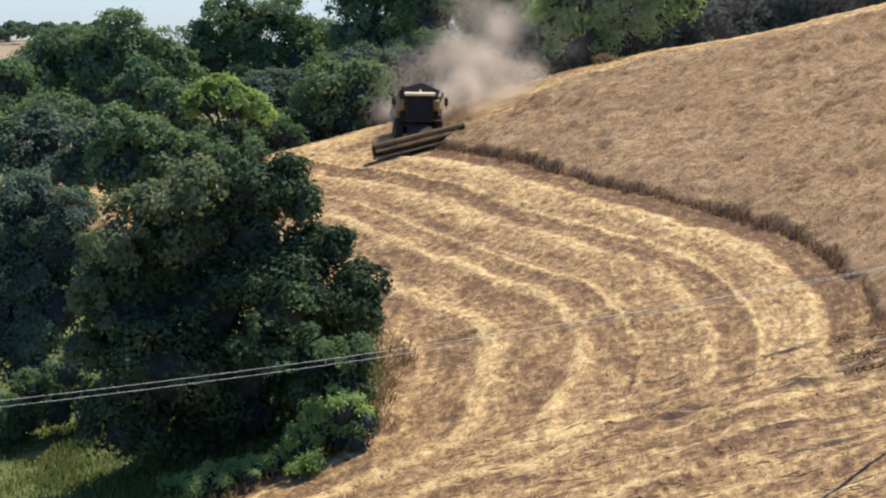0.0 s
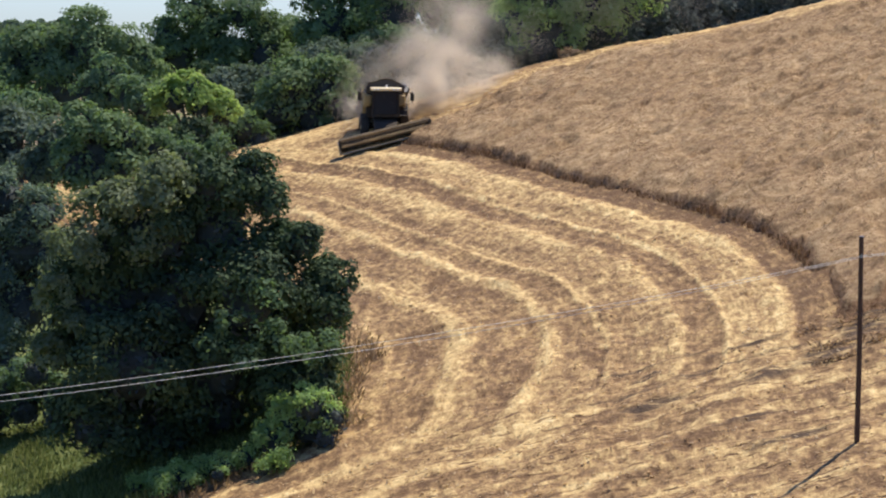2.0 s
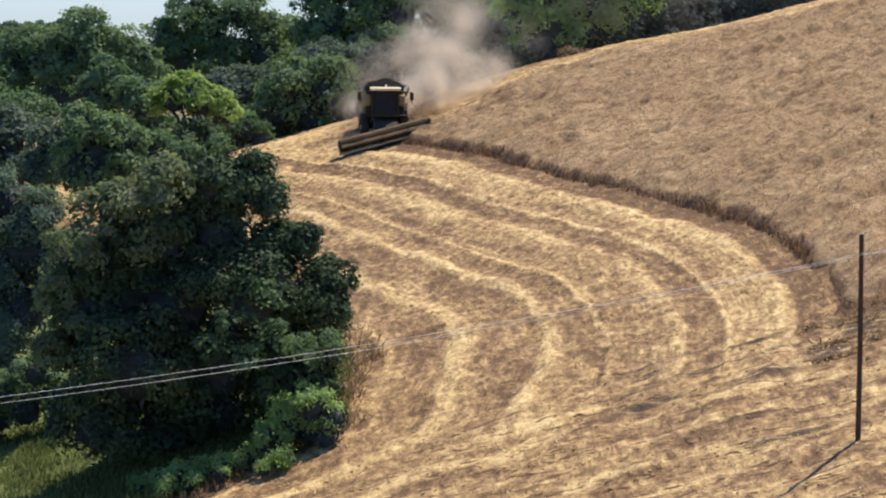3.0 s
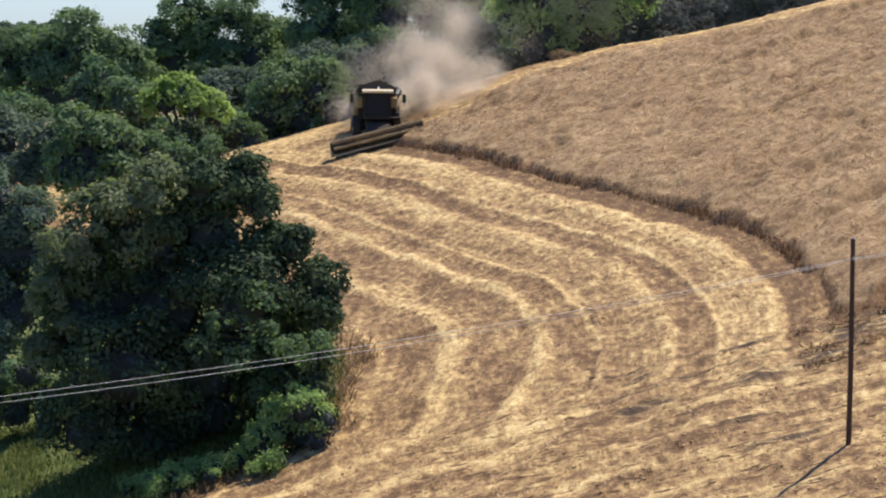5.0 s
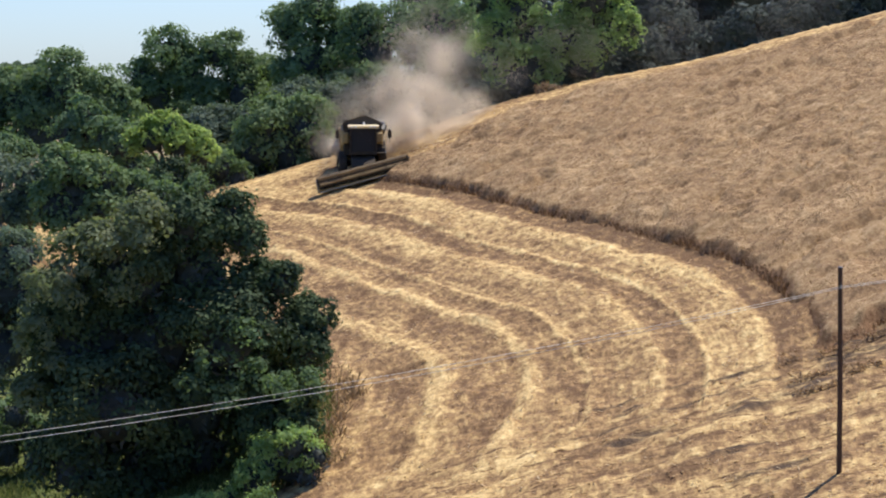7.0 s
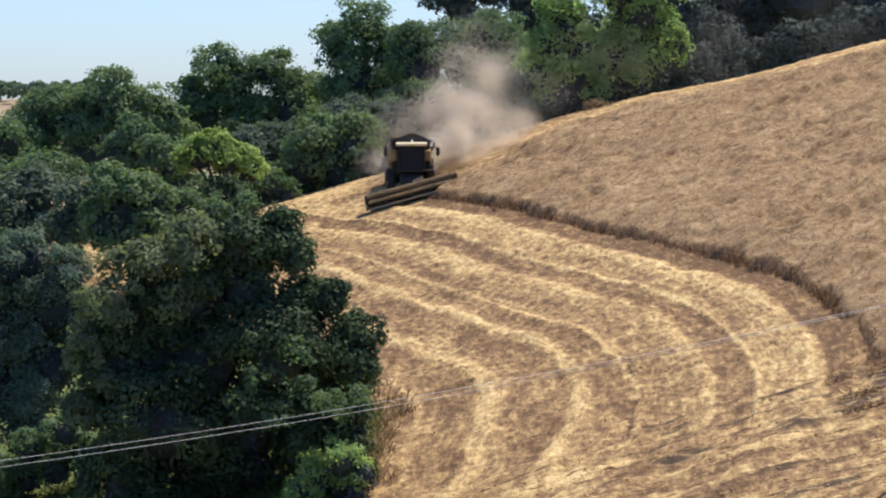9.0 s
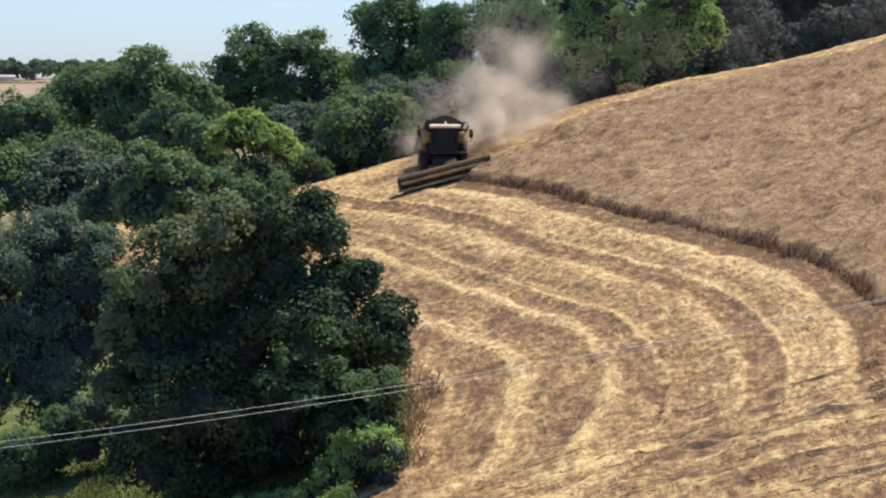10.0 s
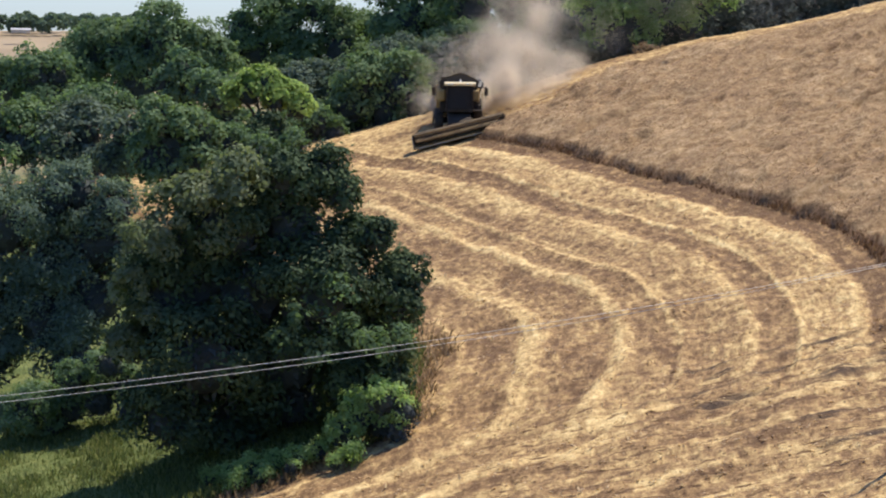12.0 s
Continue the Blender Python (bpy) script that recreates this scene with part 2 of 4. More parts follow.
LEAF_MID = foliage("leaves_mid", (0.068, 0.111, 0.065), (0.186, 0.265, 0.150), (0.226, 0.361, 0.112), 0.35)
LEAF_BRIGHT = foliage("leaves_bright", (0.121, 0.187, 0.083), (0.325, 0.445, 0.195), (0.487, 0.687, 0.183), 0.45)
LEAF_YELLOW = foliage("leaves_yellow_green", (0.120, 0.185, 0.062), (0.350, 0.450, 0.160), (0.44, 0.60, 0.15), 0.45)
LEAF_GREY = foliage("leaves_grey_green", (0.080, 0.112, 0.082), (0.190, 0.240, 0.175), (0.17, 0.24, 0.12), 0.32)
# Olive leaves of the thicket's top left, lightened in colour as sunlit.
LEAF_SUNLIT = foliage("leaves_olive_sunlit", (0.076, 0.110, 0.069), (0.234, 0.261, 0.154), (0.275, 0.343, 0.115), 0.35)
LEAF_SOFT = foliage("leaves_soft_green", (0.076, 0.116, 0.090), (0.200, 0.265, 0.194), (0.207, 0.292, 0.124), 0.35)
# Thicket leaves, coloured dark for the shade on the near face.
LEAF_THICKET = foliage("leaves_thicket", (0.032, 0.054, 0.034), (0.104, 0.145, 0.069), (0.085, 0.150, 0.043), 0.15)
# Backlit trees behind the ridge: shade and a flat haze put into the leaf colour.
LEAF_SHADED = foliage("leaves_shaded_haze", (0.070, 0.086, 0.080), (0.090, 0.116, 0.098), (0.05, 0.07, 0.055), 0.08)
M_FLAT = straw_material("flattened_wheat", [(0.17, 0.105, 0.055), (0.27, 0.175, 0.09), (0.44, 0.30, 0.16)], 0.4)
M_WEEDS = straw_material("dry_weeds", [(0.16, 0.11, 0.055), (0.28, 0.19, 0.10), (0.42, 0.30, 0.16)], 0.35)
M_EARS = straw_material("wheat_ears", [(0.30, 0.19, 0.095), (0.44, 0.295, 0.155), (0.60, 0.43, 0.24)])
M_GRASS = straw_material("grass_blades", [(0.06, 0.09, 0.022), (0.13, 0.165, 0.045), (0.25, 0.26, 0.09)])
M_STEEL = plain("dull_steel", (0.30, 0.29, 0.27), 0.4, 0.8, 0.5)
M_WALL = plain("far_plaster_wall", (0.5, 0.46, 0.4), 0.9, scale=0.5)
M_ROOF = plain("far_sheet_roof", (0.42, 0.42, 0.42), 0.6, scale=0.5)
M_DUST = straw_material("airborne_dust", [(0.84, 0.75, 0.61), (0.87, 0.79, 0.66), (0.90, 0.83, 0.71)])
# Inner leaves coloured darker than the outer ones, as shade within the crowns.
M_CORE = plain("inner_leaves_shade", (0.052, 0.064, 0.062), 0.9, wear=0.4)
M_BARK = plain("bark", (0.10, 0.075, 0.055), 0.9, wear=0.4, scale=5)
M_POLE = plain("weathered_pole_wood", (0.085, 0.046, 0.028), 0.8, wear=0.4, scale=4)
M_WIRE = plain("bare_wire", (0.58, 0.57, 0.54), 0.5, 0.1, 0.5, wear=0.05)

# ---- ground ----


def graded(lo, hi, fine, reach, step0=None):
    """Even steps from lo to hi, then steps that grow out to the reach on both sides."""
    mid = list(np.arange(lo, hi + 1e-6, fine))
    up, st = [hi], fine
    while up[-1] < reach[1]:
        st *= 1.35
        up.append(min(up[-1] + st, reach[1]))
    down, st = [lo], fine
    while down[-1] > reach[0]:
        st *= 1.35
        down.append(max(down[-1] - st, reach[0]))
    return np.array(down[:0:-1] + mid + up[1:])


def relief(x, y, d, s, field):
    """Ridges of straw, wheel ruts and clods on the mown ground."""
    straw = ramp_line(d + 0.35 * vnoise(s * 0.4, d * 0.4, 3), STRAW)
    z = 0.16 * (straw - 0.4) + 0.05 * vnoise(x * 2.2, y * 2.2, 5) + 0.035 * vnoise(x * 4.5, y * 4.5, 6) + 0.12 * vnoise(x * 0.4, y * 0.4, 7)
    return z * field


# Turned clods on the headland, the first a painted shadow under the crop's lower edge: centre and half-widths.
CLODS_AND_SHADOW = [(15.9, 84.5, 2.0, 0.8), (15.6, 82.8, 1.5, 0.9), (13.6, 80.8, 1.3, 0.9), (11.4, 80.0, 1.2, 0.6), (7.9, 83.0, 0.6, 0.2), (11.8, 83.8, 1.6, 0.16),
         (8.0, 80.0, 1.4, 0.5), (10.6, 76.3, 1.4, 0.3), (11.7, 73.9, 1.6, 0.3), (18.0, 84.0, 1.6, 0.9), (9.8, 82.2, 1.8, 0.14), (8.6, 84.2, 2.2, 0.12), (7.4, 81.6, 2.0, 0.12), (12.6, 82.4, 1.4, 0.15)]


def ground():
    gx, gy = graded(-26, 27, 0.17, (-2600, 2600)), graded(66, 150, 0.17, (-500, 3200))
    X, Y = (q.ravel() for q in np.meshgrid(gx, gy))
    d, s = swath(X, Y)
    field = smooth(-8.0, -7.0, d + 0.8 * vnoise(X * 0.7, Y * 0.7, 11)) * smooth(155, 151, Y) * smooth(50, 60, Y) * smooth(60, 40, np.abs(X))
    right = smooth(13.5, 15.5, X) * smooth(88, 85, Y)
    head = np.maximum(smooth(84.5, 80.0, Y + 0.8 * vnoise(X * 0.3, Y * 0.3, 13)), right) * smooth(-3, 3, X + (84 - Y) * 0.1)
    far = smooth(350, 600, Y) * smooth(-60, -110, X)
    over = np.where(X > -14, Y - np.minimum(141.6, 135.3 + 0.95 * (X - 0.6)), -1) + 0.25 * vnoise(X * 0.6, Y * 0.6, 18)
    d = np.where((over > 0) & (d > 8), np.interp(over, (0, 0.5, 0.9, 1.5, 2.2, 2.9, 3.6, 5.0, 9.0), (8.15, 8.06, 7.97, 8.12, 8.12, 8.02, 8.12, 8.08, 7.9)), d)
    z = ground_z(X, Y) + relief(X, Y, d, s, field) + 0.08 * vnoise(X, Y, 17) * (1 - field) * smooth(300, 200, Y)
    clods = np.zeros(X.shape)
    for cx, cy, rx, ry in CLODS_AND_SHADOW:
        clods = np.maximum(clods, smooth(1.3, 0.5, np.hypot((X - cx) / rx, (Y - cy - 0.12 * (X - cx)) / ry) + 0.35 * vnoise(X * 1.5, Y * 3, 81)))
    z = z + 0.06 * clods * vnoise(X * 1.6, Y * 3.2, 82)
    n = len(gx)
    i = (np.arange(len(gy) - 1)[:, None] * n + np.arange(n - 1)).ravel()
    me = mesh_np("ground", np.c_[X, Y, z], np.c_[i, i + 1, i + n + 1, i + n],
                 (("swath_d", d), ("swath_s", s), ("headland", head), ("grass", (1 - field) * (1 - far)), ("far_field", far), ("clods", clods)), True)
    me.materials.append(M_GROUND)
    return tagged(new("ground", me), "mown wheat field of stubble and straw rows on a hillside", "ground", kind="structure")


ground()

# ---- standing crop ----
CROP_D = 9.35


def far_bound(x):
    """Where the crop ends below the ridge; past it lies the pass just cut."""
    return np.minimum(141.6, 135.3 + 0.95 * (x - 0.6))


def crop_mask(x, y, d):
    low = 84.6 + 0.12 * (x - 15) + 0.5 * vnoise(x * 0.5, 0 * x, 21)
    return smooth(CROP_D - 0.05, CROP_D + 0.42, d + 0.22 * vnoise(x * 1.1, y * 1.1, 22) + 0.12 * vnoise(x * 3.1, y * 3.1, 25)) * smooth(low, low + 1.1, y + 0.5 * vnoise(x * 1.7, y * 1.7, 24)) * smooth(0.0, 0.5, far_bound(x) - y + 0.2 * vnoise(x * 0.9, y * 0.9, 23)) * (x < 60)


def crop_top(x, y):
    u, v = 0.82 * x + 0.57 * y, 0.82 * y - 0.57 * x
    lodged = smooth(0.3, 0.8, vnoise(u * 0.16, v * 0.7, 31)) * 0.36 + smooth(0.35, 0.8, vnoise(u * 0.75, v * 1.5, 36)) * 0.26
    tuft = 0.10 * vnoise(u * 0.10, v * 0.95, 37) + 0.08 * vnoise(u * 0.9, v * 1.3, 32) + 0.11 * vnoise(u * 2.0, v * 2.4, 33) + 0.09 * vnoise(x * 3.9, y * 3.4, 34)
    d = swath(x, y)[0].reshape(np.shape(x))
    return (0.56 + tuft - lodged) * (0.68 + 0.32 * smooth(CROP_D + 0.3, CROP_D + 2.0, d))


def wheat_crop():
    gx, gy = np.arange(-2, 46, 0.16), np.arange(82, 143, 0.16)
    X, Y = (q.ravel() for q in np.meshgrid(gx, gy))
    d, s = swath(X, Y)
    k = crop_mask(X, Y, d)
    z = ground_z(X, Y) - 0.15 + (0.15 + crop_top(X, Y)) * k
    n = len(gx)
    i = (np.arange(len(gy) - 1)[:, None] * n + np.arange(n - 1)).ravel()
    quads = np.c_[i, i + 1, i + n + 1, i + n]
    quads = quads[(k[quads] > 0.01).any(1)]
    used, inv = np.unique(quads, return_inverse=True)
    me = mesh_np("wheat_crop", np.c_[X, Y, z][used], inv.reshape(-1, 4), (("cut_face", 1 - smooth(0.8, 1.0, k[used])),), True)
    me.materials.append(M_CROP)
    return tagged(new("wheat_crop", me), "ripe uncut wheat standing on the slope", "wheat", kind="stuff")


wheat_crop()


def blades(name, x, y, z, length, width, lean, rng, mat, label, category):
    """Narrow upright or lying blades as one mesh: two triangles each."""
    n = len(x)
    az = rng.uniform(0, 2 * np.pi, n)
    tilt = rng.normal(0, 1, (n, 2)) * lean[:, None]
    up = np.c_[tilt, np.ones(n)]
    up /= np.linalg.norm(up, axis=1)[:, None]
    side = np.c_[np.cos(az), np.sin(az), np.zeros(n)] * (width / 2)[:, None]
    base, tip = np.c_[x, y, z], np.c_[x, y, z] + up * length[:, None]
    v = np.stack([base - side, base + side, tip + side * 0.7, tip - side * 0.7], 1).reshape(-1, 3)
    me = mesh_np(name, v, np.arange(4 * n).reshape(-1, 4))
    me.materials.append(mat)
    return tagged(new(name, me), label, category, kind="stuff")


rng = np.random.default_rng(7)


def ragged_edge():
    """Stalks along the cut face of the crop and ears over its top."""
    n = 110000
    x, y = rng.uniform(-2, 17, n), rng.uniform(86, 137, n)
    d, s = swath(x, y)
    k = (np.abs(d - CROP_D - 0.14) < 0.24) & (y > 91) & (y < far_bound(x) + 0.3)
    x, y = x[k], y[k]
    xe = rng.uniform(16.5, 30, 4000)
    ye = 85.0 + 0.12 * (xe - 15) + rng.uniform(-0.3, 1.0, 4000)
    xf, yf = rng.uniform(13.0, 26, 13000), rng.uniform(79.0, 86.5, 13000)
    flat = vnoise(xf * 0.45, yf * 1.5, 71) + 0.5 * vnoise(xf * 1.1, yf * 3.0, 72) + rng.uniform(-0.25, 0.25, 13000) > 0.40
    x, y = np.r_[x, xe], np.r_[y, ye]
    xf, yf = xf[flat], yf[flat]
    blades("flattened_wheat", xf, yf, ground_z(xf, yf) + 0.04, rng.uniform(0.10, 0.28, len(xf)), rng.uniform(0.04, 0.09, len(xf)), np.full(len(xf), 4.0), rng, M_FLAT,
           "dark flattened wheat and clods on the headland", "wheat")
    m = len(x)
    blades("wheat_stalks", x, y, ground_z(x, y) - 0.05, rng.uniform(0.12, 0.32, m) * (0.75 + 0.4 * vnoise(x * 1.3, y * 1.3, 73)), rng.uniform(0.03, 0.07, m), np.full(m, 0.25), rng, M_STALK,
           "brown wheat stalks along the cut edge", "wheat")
    n = 60000
    x, y = rng.uniform(-1, 40, n), rng.uniform(86, 141, n)
    d, s = swath(x, y)
    k = crop_mask(x, y, d) > 0.95
    x, y = x[k], y[k]
    m = len(x)
    blades("wheat_ears", x, y, ground_z(x, y) + crop_top(x, y) - 0.08, rng.uniform(0.08, 0.2, m), rng.uniform(0.03, 0.08, m), np.full(m, 1.2), rng, M_EARS,
           "ripe wheat ears over the standing crop", "wheat")


ragged_edge()


def stubble_and_straw():
    n = 230000
    x, y = rng.uniform(-18, 26, n), 66 + 82 * rng.uniform(0, 1, n) ** 1.3
    d, s = swath(x, y)
    bare = (d > -7.2) & (crop_mask(x, y, d) < 0.05) & (y < 147)
    straw = ramp_line(d + 0.35 * vnoise(s * 0.4, d * 0.4, 3), STRAW)
    rows = 0.5 + 0.5 * np.sin(2.9 * y + 2.0 * vnoise(x * 0.12, y * 0.4, 41))
    straw = np.where(y < 82, rows, straw) + 0.3 * vnoise(x * 1.2, y * 1.2, 42)
    u = rng.uniform(0, 1, n)
    z = ground_z(x, y) + relief(x, y, d, s, 1.0)
    k = bare & (u > 0.86 + straw * 0.25)
    m = int(k.sum())
    blades("stubble", x[k], y[k], z[k] - 0.03, rng.uniform(0.05, 0.10, m), rng.uniform(0.03, 0.07, m), np.full(m, 0.5), rng, M_STUBBLE,
           "short cut stubble in rows", "stubble")
    k = bare & (u < straw * 0.2)
    m = int(k.sum())
    blades("loose_straw", x[k], y[k], z[k] + 0.01, rng.uniform(0.08, 0.2, m), rng.uniform(0.05, 0.10, m), np.full(m, 9.0), rng, M_STRAW,
           "loose dry straw left in curved rows", "straw")


stubble_and_straw()


def meadow_grass():
    n = 60000
    x, y = rng.uniform(-26, -2, n), rng.uniform(70, 96, n)
    d, s = swath(x, y)
    k = d + 0.6 * vnoise(x, y, 51) < -6.9
    x, y = x[k], y[k]
    m = len(x)
    tall = 0.16 + 0.22 * smooth(-0.2, 0.8, vnoise(x * 0.8, y * 0.8, 52)) + 0.06 * smooth(-8.6, -7.2, d[k])
    blades("meadow_grass", x, y, ground_z(x, y) - 0.03, tall * rng.uniform(0.7, 1.4, m), rng.uniform(0.02, 0.06, m), np.full(m, 0.4), rng, M_GRASS,
           "rough green meadow grass beside the thicket", "grass")


meadow_grass()


def dry_weeds():
    """Brown seed heads and dead grass where the stubble meets the thicket."""
    n = 30000
    x, y = rng.uniform(-14, 2, n), rng.uniform(76, 104, n)
    d, s = swath(x, y)
    k = np.abs(d + 6.7 + 0.5 * vnoise(x * 0.8, y * 0.8, 53)) < 0.75 * rng.uniform(0, 1, n)
    x, y = x[k], y[k]
    m = len(x)
    blades("dry_weeds", x, y, ground_z(x, y) - 0.03, rng.uniform(0.12, 0.42, m), rng.uniform(0.03, 0.08, m), np.full(m, 0.5), rng, M_WEEDS,
           "dry brown weeds between stubble and thicket", "weeds")


dry_weeds()

# ---- mesh parts ----


def part(name, data, mat, parent, label="", m=None):
    """One mesh object under a thing or under a part."""
    if isinstance(data, bmesh.types.BMesh):
        me = bpy.data.meshes.new(name)
        data.to_mesh(me)
        data.free()
    else:
        me = data
    me.materials.append(mat)
    ob = new(name, me)
    ob.parent = parent
    if m is not None:
        ob.matrix_basis = m
    return tagged(ob, label)


def thing(name, m, label, category, group=""):
    ob = new(name)
    ob.matrix_basis = m
    return tagged(ob, label, category, group)


def box(bm, size, at, rot=(0, 0, 0), bevel=0.02):
    r = bmesh.ops.create_cube(bm, size=1.0, matrix=pose(*at, *rot) @ Matrix.Diagonal((*size, 1)))
    if bevel:
        edges = list({e for v in r["verts"] for e in v.link_edges})
        bmesh.ops.bevel(bm, geom=edges, offset=min(bevel, min(size) * 0.4), segments=1, affect="EDGES")
    return bm


def rod(bm, a, b, r0, r1=None, seg=10):
    a, b = Vector(a), Vector(b)
    q = (b - a).to_track_quat("Z", "Y").to_matrix().to_4x4()
    bmesh.ops.create_cone(bm, cap_ends=True, segments=seg, radius1=r0, radius2=r0 if r1 is None else r1, depth=(b - a).length,
                          matrix=Matrix.Translation((a + b) / 2) @ q)
    return bm


def prism(bm, outline, x0, x1):
    """A side profile (y, z) drawn out across x."""
    lo = [bm.verts.new((x0, y, z)) for y, z in outline]
    hi = [bm.verts.new((x1, y, z)) for y, z in outline]
    bm.faces.new(lo[::-1])
    bm.faces.new(hi)
    for i in range(len(lo)):
        j = (i + 1) % len(lo)
        bm.faces.new((lo[i], lo[j], hi[j], hi[i]))
    bmesh.ops.recalc_face_normals(bm, faces=bm.faces)
    return bm


def mesh():
    return bmesh.new()


# ---- trees and shrubs ----


def leaf_mesh(lobes, leaf, dense, gap, rg):
    """Leaves in many small clumps over lumpy lobes: each clump is lit above and dark below, with gaps between."""
    L = np.array(lobes, float)
    pts, nrm = [], []
    for i, c in enumerate(L):
        r = c[3]
        clump = np.clip(0.30 * r, 0.20, 0.62)
        m = int(dense * 2.7 * (r / clump) ** 2) + 5
        u = rg.normal(size=(m, 3))
        u[:, 2] += 0.55
        u /= np.linalg.norm(u, axis=1)[:, None]
        lump = np.clip(vnoise3(u * r + i * 3.7, 1.5 / r ** 0.7, 3), -1, 0.65)
        size = clump * rg.uniform(0.35, 1.4, m)
        mid = c[:3] + u * (r * (0.72 + (0.16 + gap) * lump + 0.10 * rg.uniform(-1, 1, m)))[:, None]
        # a few openings where the inside, coloured dark as shade, shows
        open_air = vnoise3(mid + L[0, :3], 0.55, 12) + 0.7 * (u[:, 2] - 0.35) > -0.52
        u, size, mid = u[open_air], size[open_air], mid[open_air]
        m = len(u)
        k = np.repeat(np.arange(m), (16.5 * (size / leaf) ** 2 * dense ** 0.3).astype(int) + 5)
        w = rg.normal(size=(len(k), 3)) + 0.5 * u[k] + (0, 0, 0.4)
        w /= np.linalg.norm(w, axis=1)[:, None]
        stray = 1 + (0.5 + gap) * rg.uniform(0, 1, len(k)) ** 3
        pts.append(mid[k] + w * (size[k] * rg.uniform(0.72, 1.08, len(k)) * stray)[:, None] * (1.1, 1.1, 0.85))
        nrm.append(w * 0.9 + u[k] * 0.25 + (0, 0, 0.25))
    p, nv = np.concatenate(pts), np.concatenate(nrm)
    keep = np.ones(len(p), bool)
    for c in L[:60]:
        keep &= ((p - c[:3]) ** 2).sum(1) > (0.58 * c[3]) ** 2
    p, nv = p[keep], nv[keep]
    nv = nv + rg.normal(size=nv.shape) * 0.45
    nv /= np.linalg.norm(nv, axis=1)[:, None]
    a = np.cross(nv, rg.normal(size=nv.shape))
    a /= np.linalg.norm(a, axis=1)[:, None]
    b = np.cross(nv, a)
    s = (leaf * rg.uniform(0.6, 1.3, len(p)))[:, None]
    v = np.stack([p - a * s * 0.5, p + b * s * 0.32 + nv * s * 0.06, p + a * s * 0.65, p - b * s * 0.32 + nv * s * 0.06], 1).reshape(-1, 3)
    return mesh_np("crown", v, np.arange(len(v)).reshape(-1, 4))


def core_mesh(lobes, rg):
    """The inside of a crown, its shade put into a dark colour: a lumpy mass under large overlapping leaf sprays round
    each lobe's middle.
    """
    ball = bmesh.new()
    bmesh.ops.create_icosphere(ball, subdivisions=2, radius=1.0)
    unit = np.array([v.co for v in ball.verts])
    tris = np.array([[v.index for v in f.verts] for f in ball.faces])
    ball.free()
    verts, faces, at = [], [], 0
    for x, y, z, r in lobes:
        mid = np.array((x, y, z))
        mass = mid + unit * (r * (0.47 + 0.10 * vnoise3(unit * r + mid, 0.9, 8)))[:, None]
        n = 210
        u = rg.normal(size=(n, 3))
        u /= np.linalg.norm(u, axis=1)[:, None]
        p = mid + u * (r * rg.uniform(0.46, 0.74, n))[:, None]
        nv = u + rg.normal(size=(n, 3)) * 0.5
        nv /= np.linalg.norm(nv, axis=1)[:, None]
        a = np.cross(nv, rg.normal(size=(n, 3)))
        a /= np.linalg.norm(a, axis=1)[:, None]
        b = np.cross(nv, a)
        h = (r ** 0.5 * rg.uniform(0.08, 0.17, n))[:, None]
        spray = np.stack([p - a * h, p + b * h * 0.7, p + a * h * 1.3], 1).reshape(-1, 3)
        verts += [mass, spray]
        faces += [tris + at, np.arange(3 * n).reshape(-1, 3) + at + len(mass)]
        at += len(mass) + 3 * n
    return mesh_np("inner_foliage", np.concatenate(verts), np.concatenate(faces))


def limb_mesh(lobes, thick):
    """A tapered trunk that leans and forks into limbs towards the lobes."""
    bm = mesh()
    top = max(l[2] for l in lobes)
    fork = Vector((0.1, 0.0, max(0.8, top * 0.3)))
    rod(bm, (0, 0, -0.6), (0.05, 0, 0.3), thick * 1.5, thick * 1.1, 9)
    rod(bm, (0.05, 0, 0.3), fork, thick * 1.1, thick * 0.8, 9)
    for x, y, z, r in lobes:
        if z < fork.z:
            continue
        mid = fork.lerp(Vector((x, y, z)), 0.55) + Vector((0, 0, 0.12 * z))
        rod(bm, fork, mid, thick * 0.6, thick * 0.38, 7)
        rod(bm, mid, (x, y, z + r * 0.3), thick * 0.38, thick * 0.12, 6)
        for k in range(3):
            ang = 2.1 * k + x
            rod(bm, (mid.x, mid.y, mid.z), (x + r * 0.6 * math.cos(ang), y + r * 0.6 * math.sin(ang), z + r * 0.3), thick * 0.25, thick * 0.06, 5)
    return bm


def stem_mesh(lobes, thick):
    """A short stem from the ground into the lowest lobes."""
    low = min(lobes, key=lambda q: q[2])
    return rod(mesh(), (low[0], low[1], low[2] - low[3] - 0.5), (low[0] * 0.8, low[1] * 0.8, low[2]), thick, thick * 0.5, 7)


def plant(name, category, label, foot, lobes, mat, leaf, dense, gap, thick):
    rg = np.random.default_rng(int(abs(foot[0] * 131 + foot[1] * 17)) + len(lobes))
    ob = thing(name, pose(foot[0], foot[1], float(ground_z(*foot))), label, category)
    if name == "tree":
        part("trunk", limb_mesh(lobes, thick), M_BARK, ob)
    else:
        part("stem", stem_mesh(lobes, thick), M_BARK, ob)
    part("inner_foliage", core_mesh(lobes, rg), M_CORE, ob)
    part("crown", leaf_mesh(lobes, leaf, dense, gap, rg), mat, ob)
    return ob


def tree(label, foot, lobes, mat, leaf=0.26, dense=1.0, gap=0.08):
    return plant("tree", "tree", label, foot, lobes, mat, leaf, dense, gap, 0.2)


def shrub(label, foot, lobes, mat, leaf=0.22, dense=1.0, gap=0.15):
    return plant("shrub", "shrub", label, foot, lobes, mat, leaf, dense, gap, 0.06)


